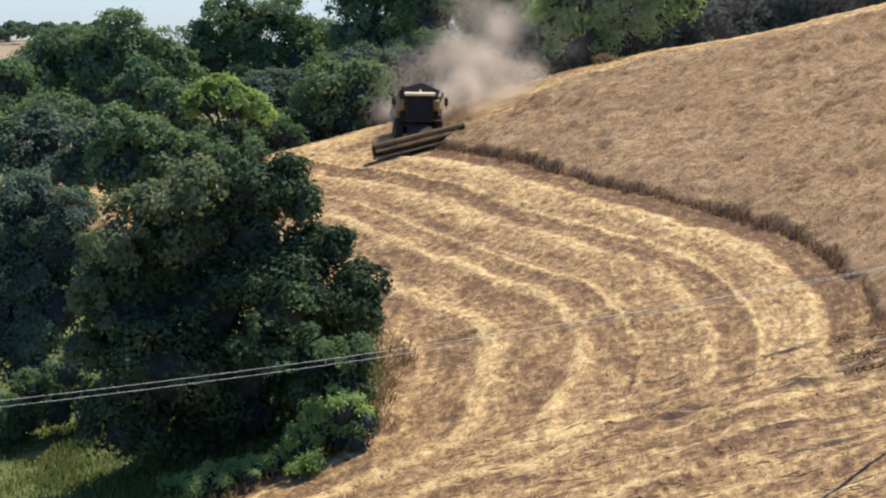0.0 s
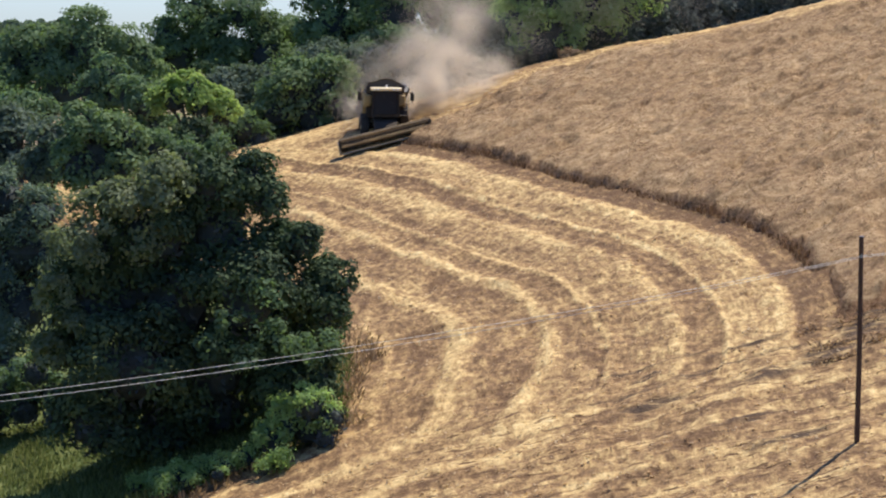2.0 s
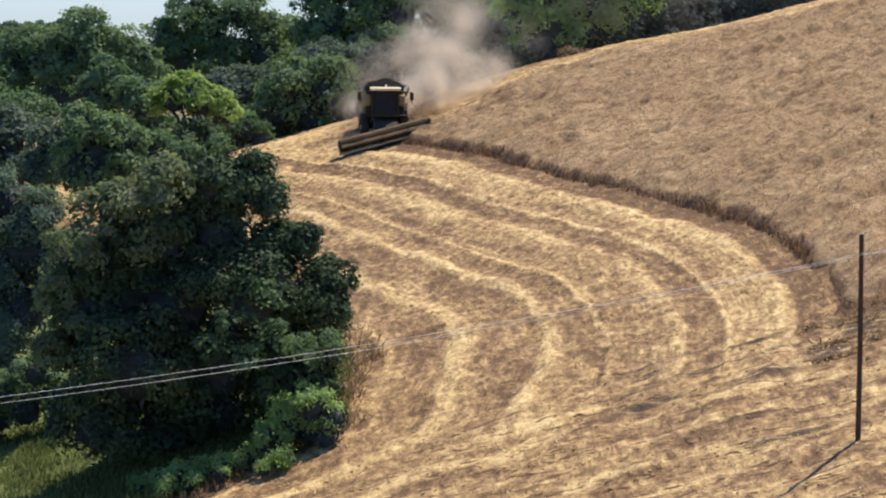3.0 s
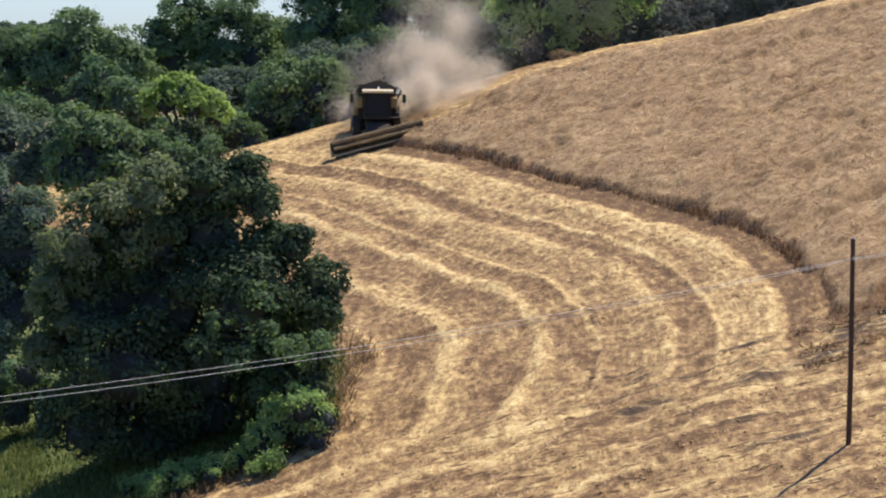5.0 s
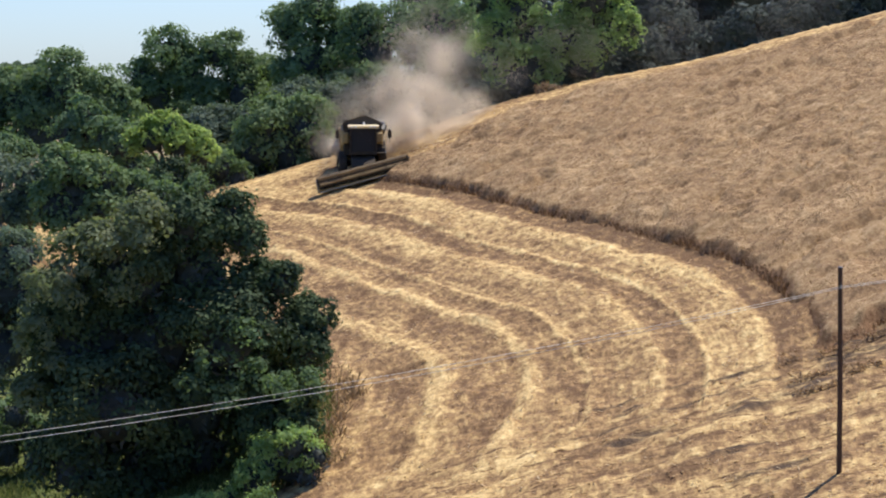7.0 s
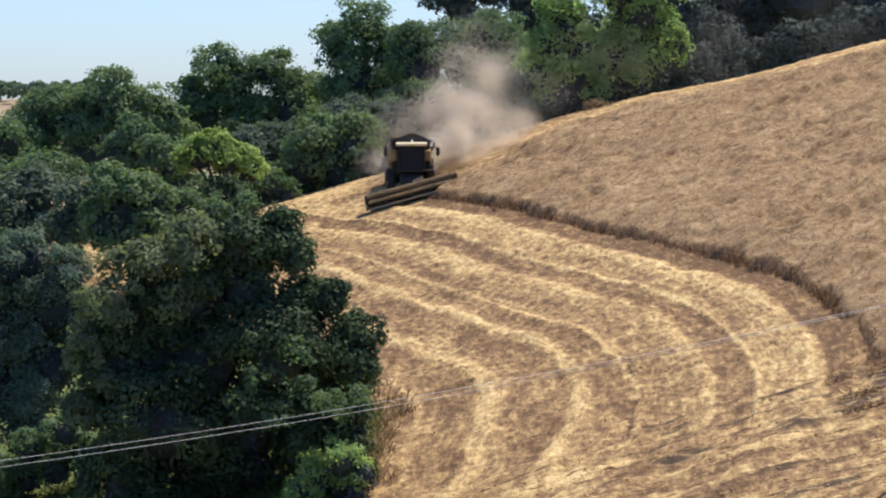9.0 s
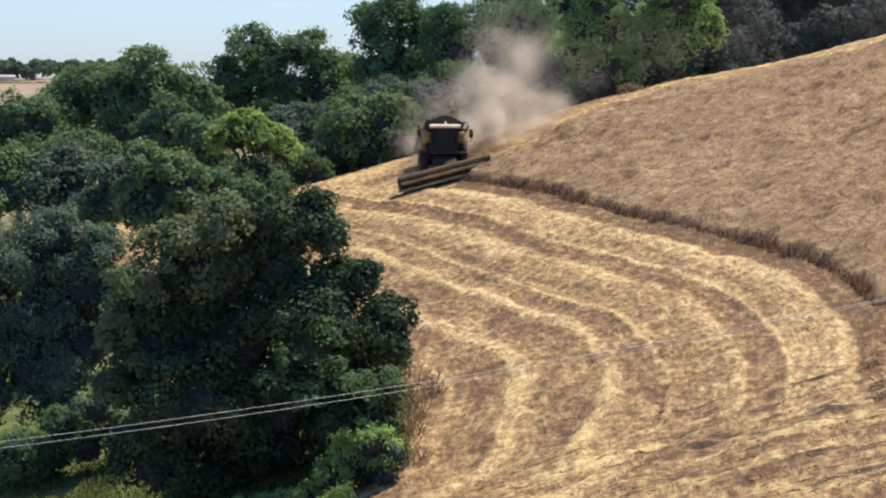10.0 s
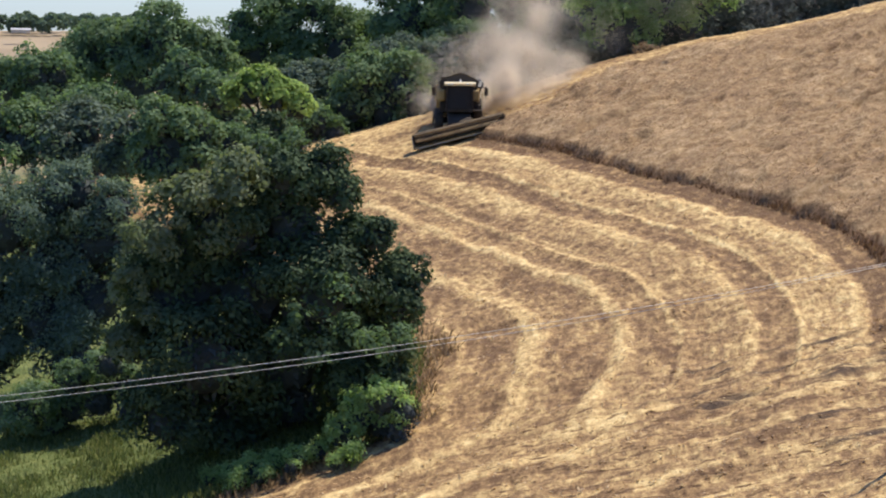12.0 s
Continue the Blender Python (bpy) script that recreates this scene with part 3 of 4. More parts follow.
def thicket(label, foot, lobes, mat, leaf=0.2, dense=1.0, gap=0.1):
    return plant("thicket", "thicket", label, foot, lobes, mat, leaf, dense, gap, 0.11)


def shoots(host, name, label, lobes, mat, leaf, dense, gap):
    """Leaves of another tone that grow out of the thicket."""
    part(name, leaf_mesh(lobes, leaf, dense, gap, np.random.default_rng(len(lobes))), mat, host, label)


tree("tall dense dark green tree at the field edge", (-22.4, 164.6), [(1.3, -0.7, 9.8, 2.7), (2.8, -0.1, 9.5, 1.8), (-0.8, 0.9, 9.7, 1.8), (-3.2, 0.6, 9.0, 2.3), (-1.5, -0.3, 9.4, 1.8), (-4.6, 0.2, 7.6, 2.6), (2.8, 0.4, 8.0, 2.4), (-0.4, -0.6, 7.1, 3.0), (4.3, 0.9, 7.8, 1.9), (4.7, -0.1, 9.2, 1.3)], LEAF_DARK)
tree("broad oak with knobbly dark green crown", (-13.7, 176.2), [(-1.6, -0.4, 13.6, 1.7), (-0.4, -0.2, 12.7, 1.8), (1.9, -0.3, 13.4, 1.8), (3.1, -0.1, 12.3, 1.6), (-3.6, 0.2, 11.8, 1.7), (-0.2, 1.1, 10.6, 2.8), (3.5, -0.6, 10.6, 2.1), (-4.2, 0.0, 10.2, 1.4), (-2.5, 0.2, 10.4, 2.1), (1.2, -0.8, 8.8, 2.8)], LEAF_DARK, gap=0.25)
tree("smaller dark tree between taller ones", (-8.5, 179.8), [(-0.5, -0.6, 11.3, 1.7), (0.9, 1.0, 10.5, 1.7), (-0.3, -0.2, 9.1, 2.1)], LEAF_DARK)
tree("tall hazy dark green tree behind the hedge", (-5.0, 172.2), [(0.1, -0.6, 13.3, 2.0), (-1.7, 0.6, 12.0, 2.0), (1.6, -0.0, 11.6, 2.0), (-0.3, -0.3, 10.0, 2.5), (1.2, 0.5, 8.5, 2.7), (-1.3, -1.0, 8.5, 1.8), (-0.7, 0.3, 6.5, 2.2)], LEAF_DARK, gap=0.2)
tree("leafy mid green tree behind the ridge", (1.9, 166.0), [(-2.9, -0.3, 7.1, 2.4), (-3.7, -0.6, 8.8, 1.5), (-1.4, 0.3, 8.8, 1.9), (-0.3, 1.0, 7.5, 2.4), (1.5, -0.6, 9.3, 2.1), (2.3, 0.4, 6.8, 3.0), (0.4, -0.6, 4.9, 3.0)], LEAF_MID)
tree("dark tall tree behind the ridge", (4.8, 182.4), [(-3.1, 0.2, 14.2, 2.4), (-1.0, 0.2, 15.8, 2.8), (1.8, -1.3, 14.1, 3.1), (2.3, 0.7, 11.3, 3.3), (-4.3, -0.1, 15.4, 1.9), (6.0, 0.3, 11.5, 2.8), (5.4, 0.0, 8.0, 2.6)], LEAF_SHADED, leaf=0.32)
tree("bright green tree beside the ridge", (8.0, 153.2), [(-0.0, 0.1, 5.4, 1.7), (1.0, 0.3, 3.9, 1.6), (-1.2, -0.3, 4.4, 1.4), (1.4, 0.1, 2.9, 1.2), (-1.2, 0.4, 2.7, 1.7), (0.3, -0.8, 2.2, 1.6), (-0.3, 0.4, 6.6, 1.6), (-0.0, -0.4, 1.3, 1.8), (1.3, -0.2, 1.5, 1.4)], LEAF_BRIGHT, gap=0.2)
tree("bright green branching tree at the ridge", (12.5, 154.9), [(0.0, -0.5, 5.4, 1.8), (1.5, 0.4, 4.4, 1.5), (2.3, -0.1, 3.5, 1.0), (-0.9, 0.6, 4.4, 1.5), (-1.3, -0.4, 6.5, 2.0), (1.1, 0.2, 7.2, 2.0), (-1.3, -0.1, 2.8, 1.9), (0.6, 0.3, 2.7, 1.9), (-0.5, -0.4, 1.3, 1.6)], LEAF_BRIGHT, gap=0.3)
tree("shaded dark tree behind the ridge", (15.2, 168.2), [(-1.3, -1.3, 4.4, 3.3), (1.9, 0.8, 6.3, 3.9), (-3.4, 0.5, 4.4, 2.6), (0.7, 0.0, 10.1, 3.5)], LEAF_SHADED, leaf=0.32)
tree("shaded dark tree behind the ridge", (22.2, 172.4), [(0.1, 1.5, 6.4, 4.5), (2.3, -1.7, 8.6, 4.5), (-1.5, 1.0, 10.3, 4.0), (-2.9, -1.3, 4.4, 2.7)], LEAF_SHADED, leaf=0.32)
tree("shaded dark tree behind the ridge", (29.6, 173.1), [(-0.3, 1.0, 6.2, 4.5), (2.5, -0.5, 8.5, 4.5), (-2.9, -0.7, 9.2, 4.0)], LEAF_SHADED, leaf=0.32)
tree("shaded dark tree behind the ridge", (36.7, 173.5), [(-0.4, 0.6, 5.6, 4.5), (2.2, -0.2, 7.9, 4.5), (-2.1, -0.3, 8.6, 4.0)], LEAF_SHADED, leaf=0.32)
tree("dark undergrowth tree below the ridge trees", (5.8, 159.4), [(-0.7, -0.3, 2.4, 2.1), (1.1, 0.4, 2.0, 1.9), (2.9, -0.1, 2.4, 1.7), (-2.5, 0.0, 1.7, 1.9)], LEAF_SHADED)
tree("round grey-green olive tree in the hedge", (-4.4, 159.7), [(0.9, -0.2, 4.2, 1.8), (-0.4, 0.8, 4.6, 1.5), (-2.0, -0.4, 4.2, 1.8), (1.6, -0.0, 3.0, 1.7)], LEAF_GREY)
tree("round grey-green olive tree in the hedge", (-10.8, 158.2), [(-0.9, -0.2, 4.0, 1.5), (-2.0, 0.3, 3.5, 1.4), (0.5, 0.5, 4.4, 1.6), (2.0, 0.1, 4.4, 1.5), (-0.1, -0.7, 3.0, 1.6)], LEAF_GREY)
tree("dense dark green bush at the mown edge", (-6.3, 150.1), [(-1.1, -0.0, 2.5, 1.9), (1.0, 0.3, 2.3, 2.0), (2.3, -0.8, 1.3, 1.6), (0.3, 0.2, 0.8, 1.9), (-1.7, -0.3, 1.0, 1.6), (-2.8, 0.0, 0.1, 1.3), (1.6, 0.1, 0.1, 1.4)], LEAF_DARK)
shrub("low leafy shrub at the mown edge", (-10.0, 146.1), [(0.2, 0.1, 1.1, 1.2), (1.2, -0.1, 0.5, 1.0), (-0.8, -0.0, 0.5, 1.3)], LEAF_MID)
# One tree in two colours: this bright top has the sunlight in its leaves.
tree("yellow-green tree glowing in the sun", (-12.1, 139.8), [(-0.1, -0.2, 4.7, 1.2), (1.1, 0.2, 4.1, 1.1), (-1.0, -0.4, 4.3, 1.1), (1.7, 0.0, 3.5, 0.9), (-1.8, 0.0, 4.2, 0.8), (0.4, -0.6, 4.0, 0.9)], LEAF_YELLOW)
# Added dark leaves in front paint the shade on its lower body.
tree("shaded lower body of the yellow-green tree", (-12.0, 138.0), [(0.1, 0.0, 2.3, 1.3), (0.8, 0.1, 1.5, 1.3), (-0.6, -0.1, 1.5, 1.4), (-1.3, 0.1, 1.8, 1.0), (0.1, -0.2, 0.6, 1.5)], LEAF_THICKET)
tree("small mid green tree in the hedge", (-15.7, 147.8), [(0.2, -0.3, 3.7, 1.5), (-0.9, 0.5, 4.2, 1.2), (0.5, 0.0, 2.2, 1.5)], LEAF_MID)
shrub("low mixed bush at the field corner", (-12.3, 133.0), [(-1.1, -0.1, 2.8, 1.2), (2.1, 0.4, 2.7, 1.0), (-1.4, -0.1, 1.7, 1.0), (0.4, -0.2, 2.2, 1.2)], LEAF_MID)
tree("pale green slender tree", (-18.5, 151.8), [(0.1, 0.0, 5.7, 1.3), (-0.9, 0.2, 4.8, 1.2), (0.9, -0.4, 4.7, 1.4), (-0.3, 0.3, 3.4, 1.6)], LEAF_MID, gap=0.2)
tree("dark round tree covered in ivy", (-15.8, 128.5), [(-1.1, 0.0, 5.7, 1.3), (0.3, -0.4, 5.3, 1.1), (1.4, -0.2, 5.0, 1.1), (-0.1, 0.4, 4.3, 2.0), (-1.2, 0.0, 3.7, 1.5), (1.2, -0.2, 3.7, 1.4), (-0.1, 0.0, 3.1, 1.7)], LEAF_DARK)
tree("round grey-green olive tree in the hedge", (-22.2, 135.0), [(0.6, 0.6, 4.2, 1.8), (-0.8, -0.4, 3.5, 1.8), (0.1, -0.0, 2.4, 1.8)], LEAF_GREY)
tree("round grey-green olive tree in the hedge", (-19.0, 131.9), [(0.1, -0.1, 4.5, 1.4), (0.7, -0.2, 3.5, 1.4), (-0.6, 0.2, 2.9, 1.5)], LEAF_GREY)
tree("mid green tree in the thicket", (-22.7, 146.0), [(0.1, -0.3, 3.7, 1.6), (-1.2, 0.2, 3.5, 1.4), (1.4, 0.1, 3.7, 1.2)], LEAF_MID)
tree("mid green tree in the thicket", (-28.5, 157.9), [(0.3, -0.6, 6.9, 1.7), (1.4, 0.0, 7.0, 1.5), (1.2, -0.1, 5.0, 2.3), (-1.7, 0.6, 5.9, 2.3)], LEAF_MID)
tree("mid green tree in the thicket", (-25.8, 135.2), [(0.9, -0.1, 4.0, 2.1), (-0.9, 0.1, 4.9, 2.1)], LEAF_DARK)
shrub("shaded dark undergrowth behind the ridge", (8.0, 161.9), [(-1.4, 0.1, 1.7, 1.6), (0.1, -0.1, 2.2, 1.8), (1.5, 0.4, 2.2, 1.6), (0.6, -0.2, 0.8, 1.7), (-0.9, -0.4, 0.6, 1.7)], LEAF_SHADED, leaf=0.28)
shrub("shaded dark undergrowth behind the ridge", (11.5, 159.8), [(-1.3, 0.9, 1.3, 1.6), (0.0, -0.2, 1.8, 1.8), (1.5, -0.4, 1.8, 1.6), (0.6, -0.2, 0.4, 1.7), (-0.8, -0.1, 0.2, 1.7)], LEAF_SHADED, leaf=0.28)
shrub("shaded dark undergrowth behind the ridge", (15.2, 160.9), [(-1.4, -0.3, 1.6, 1.6), (0.1, 0.2, 2.1, 1.8), (1.6, 0.8, 2.1, 1.6), (0.5, -0.5, 0.7, 1.7), (-0.9, -0.0, 0.5, 1.7)], LEAF_SHADED, leaf=0.28)
shrub("shaded dark undergrowth behind the ridge", (18.9, 162.2), [(-1.3, 0.1, 1.9, 1.6), (0.2, 0.5, 2.4, 1.8), (1.6, 0.6, 2.4, 1.6), (0.6, -0.8, 1.0, 1.7), (-0.8, -0.1, 0.8, 1.7)], LEAF_SHADED, leaf=0.28)
shrub("shaded dark undergrowth behind the ridge", (22.7, 160.9), [(-1.2, 0.7, 1.6, 1.6), (0.0, -0.7, 2.1, 1.8), (1.6, 0.2, 2.2, 1.6), (0.6, -0.4, 0.7, 1.7), (-0.7, 0.5, 0.5, 1.7)], LEAF_SHADED, leaf=0.28)
shrub("shaded dark undergrowth behind the ridge", (26.5, 159.8), [(-1.2, 0.9, 1.4, 1.6), (0.1, 0.3, 1.9, 1.8), (1.4, -0.6, 1.9, 1.6), (0.5, -0.5, 0.4, 1.7), (-0.8, 0.1, 0.3, 1.7)], LEAF_SHADED, leaf=0.28)
shrub("shaded dark undergrowth behind the ridge", (30.9, 161.9), [(-1.3, 0.7, 1.6, 1.6), (-0.1, -0.4, 2.1, 1.8), (1.5, 0.4, 2.2, 1.6), (0.6, -0.1, 0.7, 1.7), (-0.9, -0.3, 0.5, 1.7)], LEAF_SHADED, leaf=0.28)
shrub("shaded dark undergrowth behind the ridge", (-1.0, 156.9), [(-0.9, 0.4, 2.8, 1.4), (0.5, -0.2, 3.2, 1.5), (0.2, -0.1, 1.9, 1.5)], LEAF_SHADED, leaf=0.28)
shrub("shaded dark undergrowth behind the ridge", (1.1, 157.3), [(-0.9, 0.1, 2.2, 1.4), (0.6, -0.3, 2.6, 1.5), (0.2, 0.1, 1.3, 1.5)], LEAF_SHADED, leaf=0.28)
shrub("shaded dark undergrowth behind the ridge", (-3.1, 156.8), [(-0.9, 0.2, 1.9, 1.4), (0.5, -0.3, 2.4, 1.5), (0.2, 0.1, 1.1, 1.5)], LEAF_SHADED, leaf=0.28)
shrub("shaded dark undergrowth behind the ridge", (2.9, 157.4), [(-0.9, 0.1, 1.3, 1.4), (0.5, -0.3, 1.8, 1.5), (0.2, 0.3, 0.4, 1.5)], LEAF_SHADED, leaf=0.28)
shrub("shaded dark undergrowth behind the ridge", (4.4, 156.8), [(-0.8, -0.5, 0.9, 1.4), (0.6, -0.0, 1.4, 1.5), (0.3, 0.6, 0.0, 1.5)], LEAF_SHADED, leaf=0.28)
shrub("shaded dark undergrowth behind the ridge", (6.0, 157.2), [(-0.8, 0.1, 0.8, 1.4), (0.6, -0.1, 1.2, 1.5), (0.3, 0.0, -0.1, 1.5)], LEAF_SHADED, leaf=0.28)
shrub("shaded dark undergrowth behind the ridge", (7.5, 157.3), [(-0.9, 0.2, 0.6, 1.4), (0.5, -0.0, 1.0, 1.5), (0.2, -0.2, -0.3, 1.5)], LEAF_SHADED, leaf=0.28)
tree("dark green tree filling the hedge", (-1.4, 163.0), [(-1.4, 0.0, 4.9, 1.5), (0.2, 0.2, 5.4, 1.6), (1.8, 0.0, 4.9, 1.5), (0.4, -0.3, 3.4, 2.0), (-1.2, 0.1, 3.0, 1.8)], LEAF_DARK)
shrub("low dark bushes at the mown edge", (-9.5, 151.1), [(-1.0, -0.0, 0.6, 1.3), (-2.4, 0.1, 0.3, 1.3), (0.4, -0.3, 0.6, 1.2), (1.7, 0.1, 0.6, 1.1), (3.1, 0.0, 0.8, 1.0)], LEAF_DARK, leaf=0.24)
tree("tall soft-leaved green tree beside the thicket", (-17.1, 100.0), [(0.9, 0.4, 8.1, 1.4), (-0.1, -0.0, 7.9, 1.4), (2.4, -0.6, 7.6, 1.2), (1.7, 0.1, 6.1, 1.8), (-0.0, 0.7, 5.5, 2.1), (2.8, 0.2, 5.4, 1.2), (1.4, 0.3, 3.8, 2.3), (-0.3, -0.3, 2.9, 2.3), (-2.1, -0.3, 6.7, 2.1), (-2.7, 0.5, 3.5, 2.3), (0.9, -0.9, 1.4, 2.1), (-2.5, -0.6, 1.5, 1.7), (-4.2, -0.5, 2.2, 1.9), (-4.4, 0.0, 5.0, 1.9)], LEAF_SOFT, leaf=0.14, gap=0.15)
shrub("leafy bramble bush at the grass edge", (-15.0, 94.6), [(0.4, 0.3, 1.1, 1.1), (-0.7, 0.3, 0.7, 0.9), (1.5, 0.3, 1.7, 0.9), (0.9, -0.4, 2.6, 0.8), (1.8, -0.4, 0.9, 0.9), (-1.3, 0.2, -0.0, 0.7), (-2.1, -0.2, 0.9, 1.0), (-0.4, -0.3, 2.0, 0.8)], LEAF_MID, leaf=0.13, gap=0.3)
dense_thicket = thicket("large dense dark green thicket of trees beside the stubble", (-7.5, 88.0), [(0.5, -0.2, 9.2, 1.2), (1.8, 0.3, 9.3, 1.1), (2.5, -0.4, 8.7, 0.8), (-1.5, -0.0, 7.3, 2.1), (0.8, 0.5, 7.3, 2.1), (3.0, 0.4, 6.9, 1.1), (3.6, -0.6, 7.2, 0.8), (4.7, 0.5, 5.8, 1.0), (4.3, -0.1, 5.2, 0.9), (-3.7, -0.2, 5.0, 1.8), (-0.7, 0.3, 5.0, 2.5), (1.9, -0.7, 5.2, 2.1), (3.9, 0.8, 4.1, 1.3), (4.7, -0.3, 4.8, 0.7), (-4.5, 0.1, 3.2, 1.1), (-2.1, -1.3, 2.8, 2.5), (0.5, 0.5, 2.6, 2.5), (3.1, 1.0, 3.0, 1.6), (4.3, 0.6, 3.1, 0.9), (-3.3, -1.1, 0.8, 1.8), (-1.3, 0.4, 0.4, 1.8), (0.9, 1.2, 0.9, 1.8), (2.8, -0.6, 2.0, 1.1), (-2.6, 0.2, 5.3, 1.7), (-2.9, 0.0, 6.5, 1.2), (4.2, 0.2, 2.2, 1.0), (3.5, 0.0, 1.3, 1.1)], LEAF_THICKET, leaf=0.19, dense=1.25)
# The lit upper left of the same thicket, its sunlight painted by lighter leaves.
shoots(dense_thicket, "upper_crown", "olive-green leaves with sunlight in their colour", [(-1.0, -1.6, 9.2, 1.1), (-2.5, -1.3, 8.9, 0.7), (-3.1, -1.2, 7.9, 1.2), (-4.0, -1.6, 6.9, 1.1), (-4.7, -1.4, 5.3, 0.9), (-2.0, -1.3, 7.9, 1.4), (-4.2, -1.6, 4.2, 0.8), (-4.9, -1.4, 3.2, 0.7)], LEAF_SUNLIT, 0.19, 1.2, 0.2)
shoots(dense_thicket, "pale_shoot", "pale green leafy shoots", [(2.9, -2.9, 5.3, 0.8), (1.7, -2.9, 4.5, 0.8), (0.9, -3.0, 3.9, 0.6), (3.8, -3.1, 3.5, 0.8), (4.8, -3.0, 3.8, 0.5), (2.9, -2.7, 3.9, 0.7), (2.1, -3.2, 3.5, 0.6)], LEAF_MID, 0.17, 0.5, 0.4)
shrub("bright green bush at the foot of the thicket", (-3.5, 84.4), [(0.2, -0.3, 1.4, 0.8), (0.9, -0.3, 1.0, 0.8), (-0.6, 0.3, 0.8, 0.9), (0.1, 0.3, 0.5, 0.8), (-1.2, -0.2, 0.3, 0.7), (0.7, -0.5, 0.4, 0.6)], LEAF_BRIGHT, leaf=0.14, gap=0.3)
shrub("low green weeds along the stubble edge", (-6.7, 83.4), [(1.2, 0.4, 0.7, 0.4), (0.6, 0.1, 0.5, 0.4), (-0.2, 0.4, 0.3, 0.4), (-1.0, 0.5, 0.1, 0.4), (-1.7, 0.5, -0.1, 0.4), (-2.4, 0.4, -0.3, 0.3), (1.9, -1.0, 0.6, 0.3), (2.4, -0.6, 0.8, 0.4), (0.4, -0.6, 0.3, 0.3), (-0.6, -0.6, 0.0, 0.3), (-1.3, -0.7, -0.2, 0.3)], LEAF_BRIGHT, leaf=0.10, gap=0.4)

LEAF_DRY = foliage("leaves_dry", (0.20, 0.14, 0.08), (0.42, 0.31, 0.19), (0.33, 0.23, 0.12), 0.3)
shrub("low dry brown brush on the ridge", (9.6, 147.5), [(-0.7, 0.0, 0.05, 0.28), (-0.1, 0.2, 0.15, 0.36), (0.5, 0.0, 0.12, 0.32)], LEAF_DRY, leaf=0.14, gap=0.3)

# ---- pole and wires ----


def utility_pole():
    x, y = 12.98, 71.8
    z = float(ground_z(x, y))
    ob = thing("utility_pole", pose(x, y, z), "thin dark wooden utility pole standing in the stubble", "pole")
    bm = mesh()
    rod(bm, (0, 0, -0.5), (0.01, 0, 2.2), 0.082, 0.078, 14)
    rod(bm, (0.01, 0, 2.2), (-0.02, 0, 5.98), 0.078, 0.066, 14)
    part("pole_shaft", bm, M_POLE, ob)
    bm = mesh()
    rod(bm, (-0.02, -0.09, 5.44), (-0.02, 0.09, 5.44), 0.014)
    box(bm, (0.06, 0.03, 0.10), (-0.02, -0.08, 5.44))
    part("wire_clamp", bm, M_STEEL, ob, "small steel wire clamp")
    rod(bm := mesh(), (-0.02, 0, 5.98), (-0.02, 0, 6.005), 0.074, 0.06, 14)
    part("pole_cap", bm, M_STEEL, ob)


def overhead_wire(a, b, c, sag):
    """A thin wire from a through the pole at b to c, hanging a little between."""
    pts = []
    for p, q in ((a, b), (b, c)):
        for i in range(24):
            t = i / 24
            pts.append((p[0] + (q[0] - p[0]) * t, p[1] + (q[1] - p[1]) * t, p[2] + (q[2] - p[2]) * t - sag * 4 * t * (1 - t) * (p is a)))
    cu = bpy.data.curves.new("overhead_wire", "CURVE")
    cu.dimensions, cu.bevel_depth, cu.bevel_resolution = "3D", 0.0062, 2
    sp = cu.splines.new("POLY")
    sp.points.add(len(pts) - 1)
    for pt, co in zip(sp.points, pts):
        pt.co = (*co, 1)
    raw = new("overhead_wire", cu)
    me = bpy.data.meshes.new_from_object(raw)
    bpy.data.objects.remove(raw)
    me.materials.append(M_WIRE)
    return tagged(new("overhead_wire", me), "thin pale overhead wire strung from the pole", "wire", "wires on the pole")


utility_pole()
overhead_wire((-22.0, 52.5, -7.52), (12.96, 71.72, -4.42), (35, 82.5, -2.6), 0.55)
overhead_wire((-22.0, 52.5, -7.63), (12.96, 71.70, -4.46), (35, 82.4, -2.7), 0.62)

# ---- combine harvester ----
M_YELLOW = plain("dusty_yellow_paint", (0.43, 0.29, 0.11), 0.5, 0.0, 0.4, wear=0.35, scale=1.5)
M_PALE = plain("pale_yellow_roof", (0.85, 0.70, 0.42), 0.25, 0.0, 0.6, wear=0.1)
M_BLACK = plain("dusty_black_steel", (0.062, 0.047, 0.034), 0.75, 0.0, 0.15, wear=0.5)
M_HOOD = plain("dark_hopper_cover", (0.026, 0.021, 0.017), 0.5, 0.0, 0.5, wear=0.35)
M_RUBBER = plain("dusty_tyre_rubber", (0.062, 0.048, 0.036), 0.85, wear=0.5)
M_HEADER = plain("worn_header_paint", (0.27, 0.185, 0.085), 0.5, 0.1, 0.5, wear=0.45, scale=2)
M_LAMP = plain("lamp_glass", (0.9, 0.88, 0.8), 0.1, 0.0, 0.8, wear=0.05)


def cab_glass():
    m = Mat("tinted_cab_glass", 0.06, 0.0, 0.08)
    m.colour((0.034, 0.027, 0.021))
    p = m.local()
    m.put(m.b.inputs["Roughness"], m.mapped(m.noise(p, 4.0), 0.3, 0.7, 0.08, 0.35))
    return m.m


M_GLASS = cab_glass()


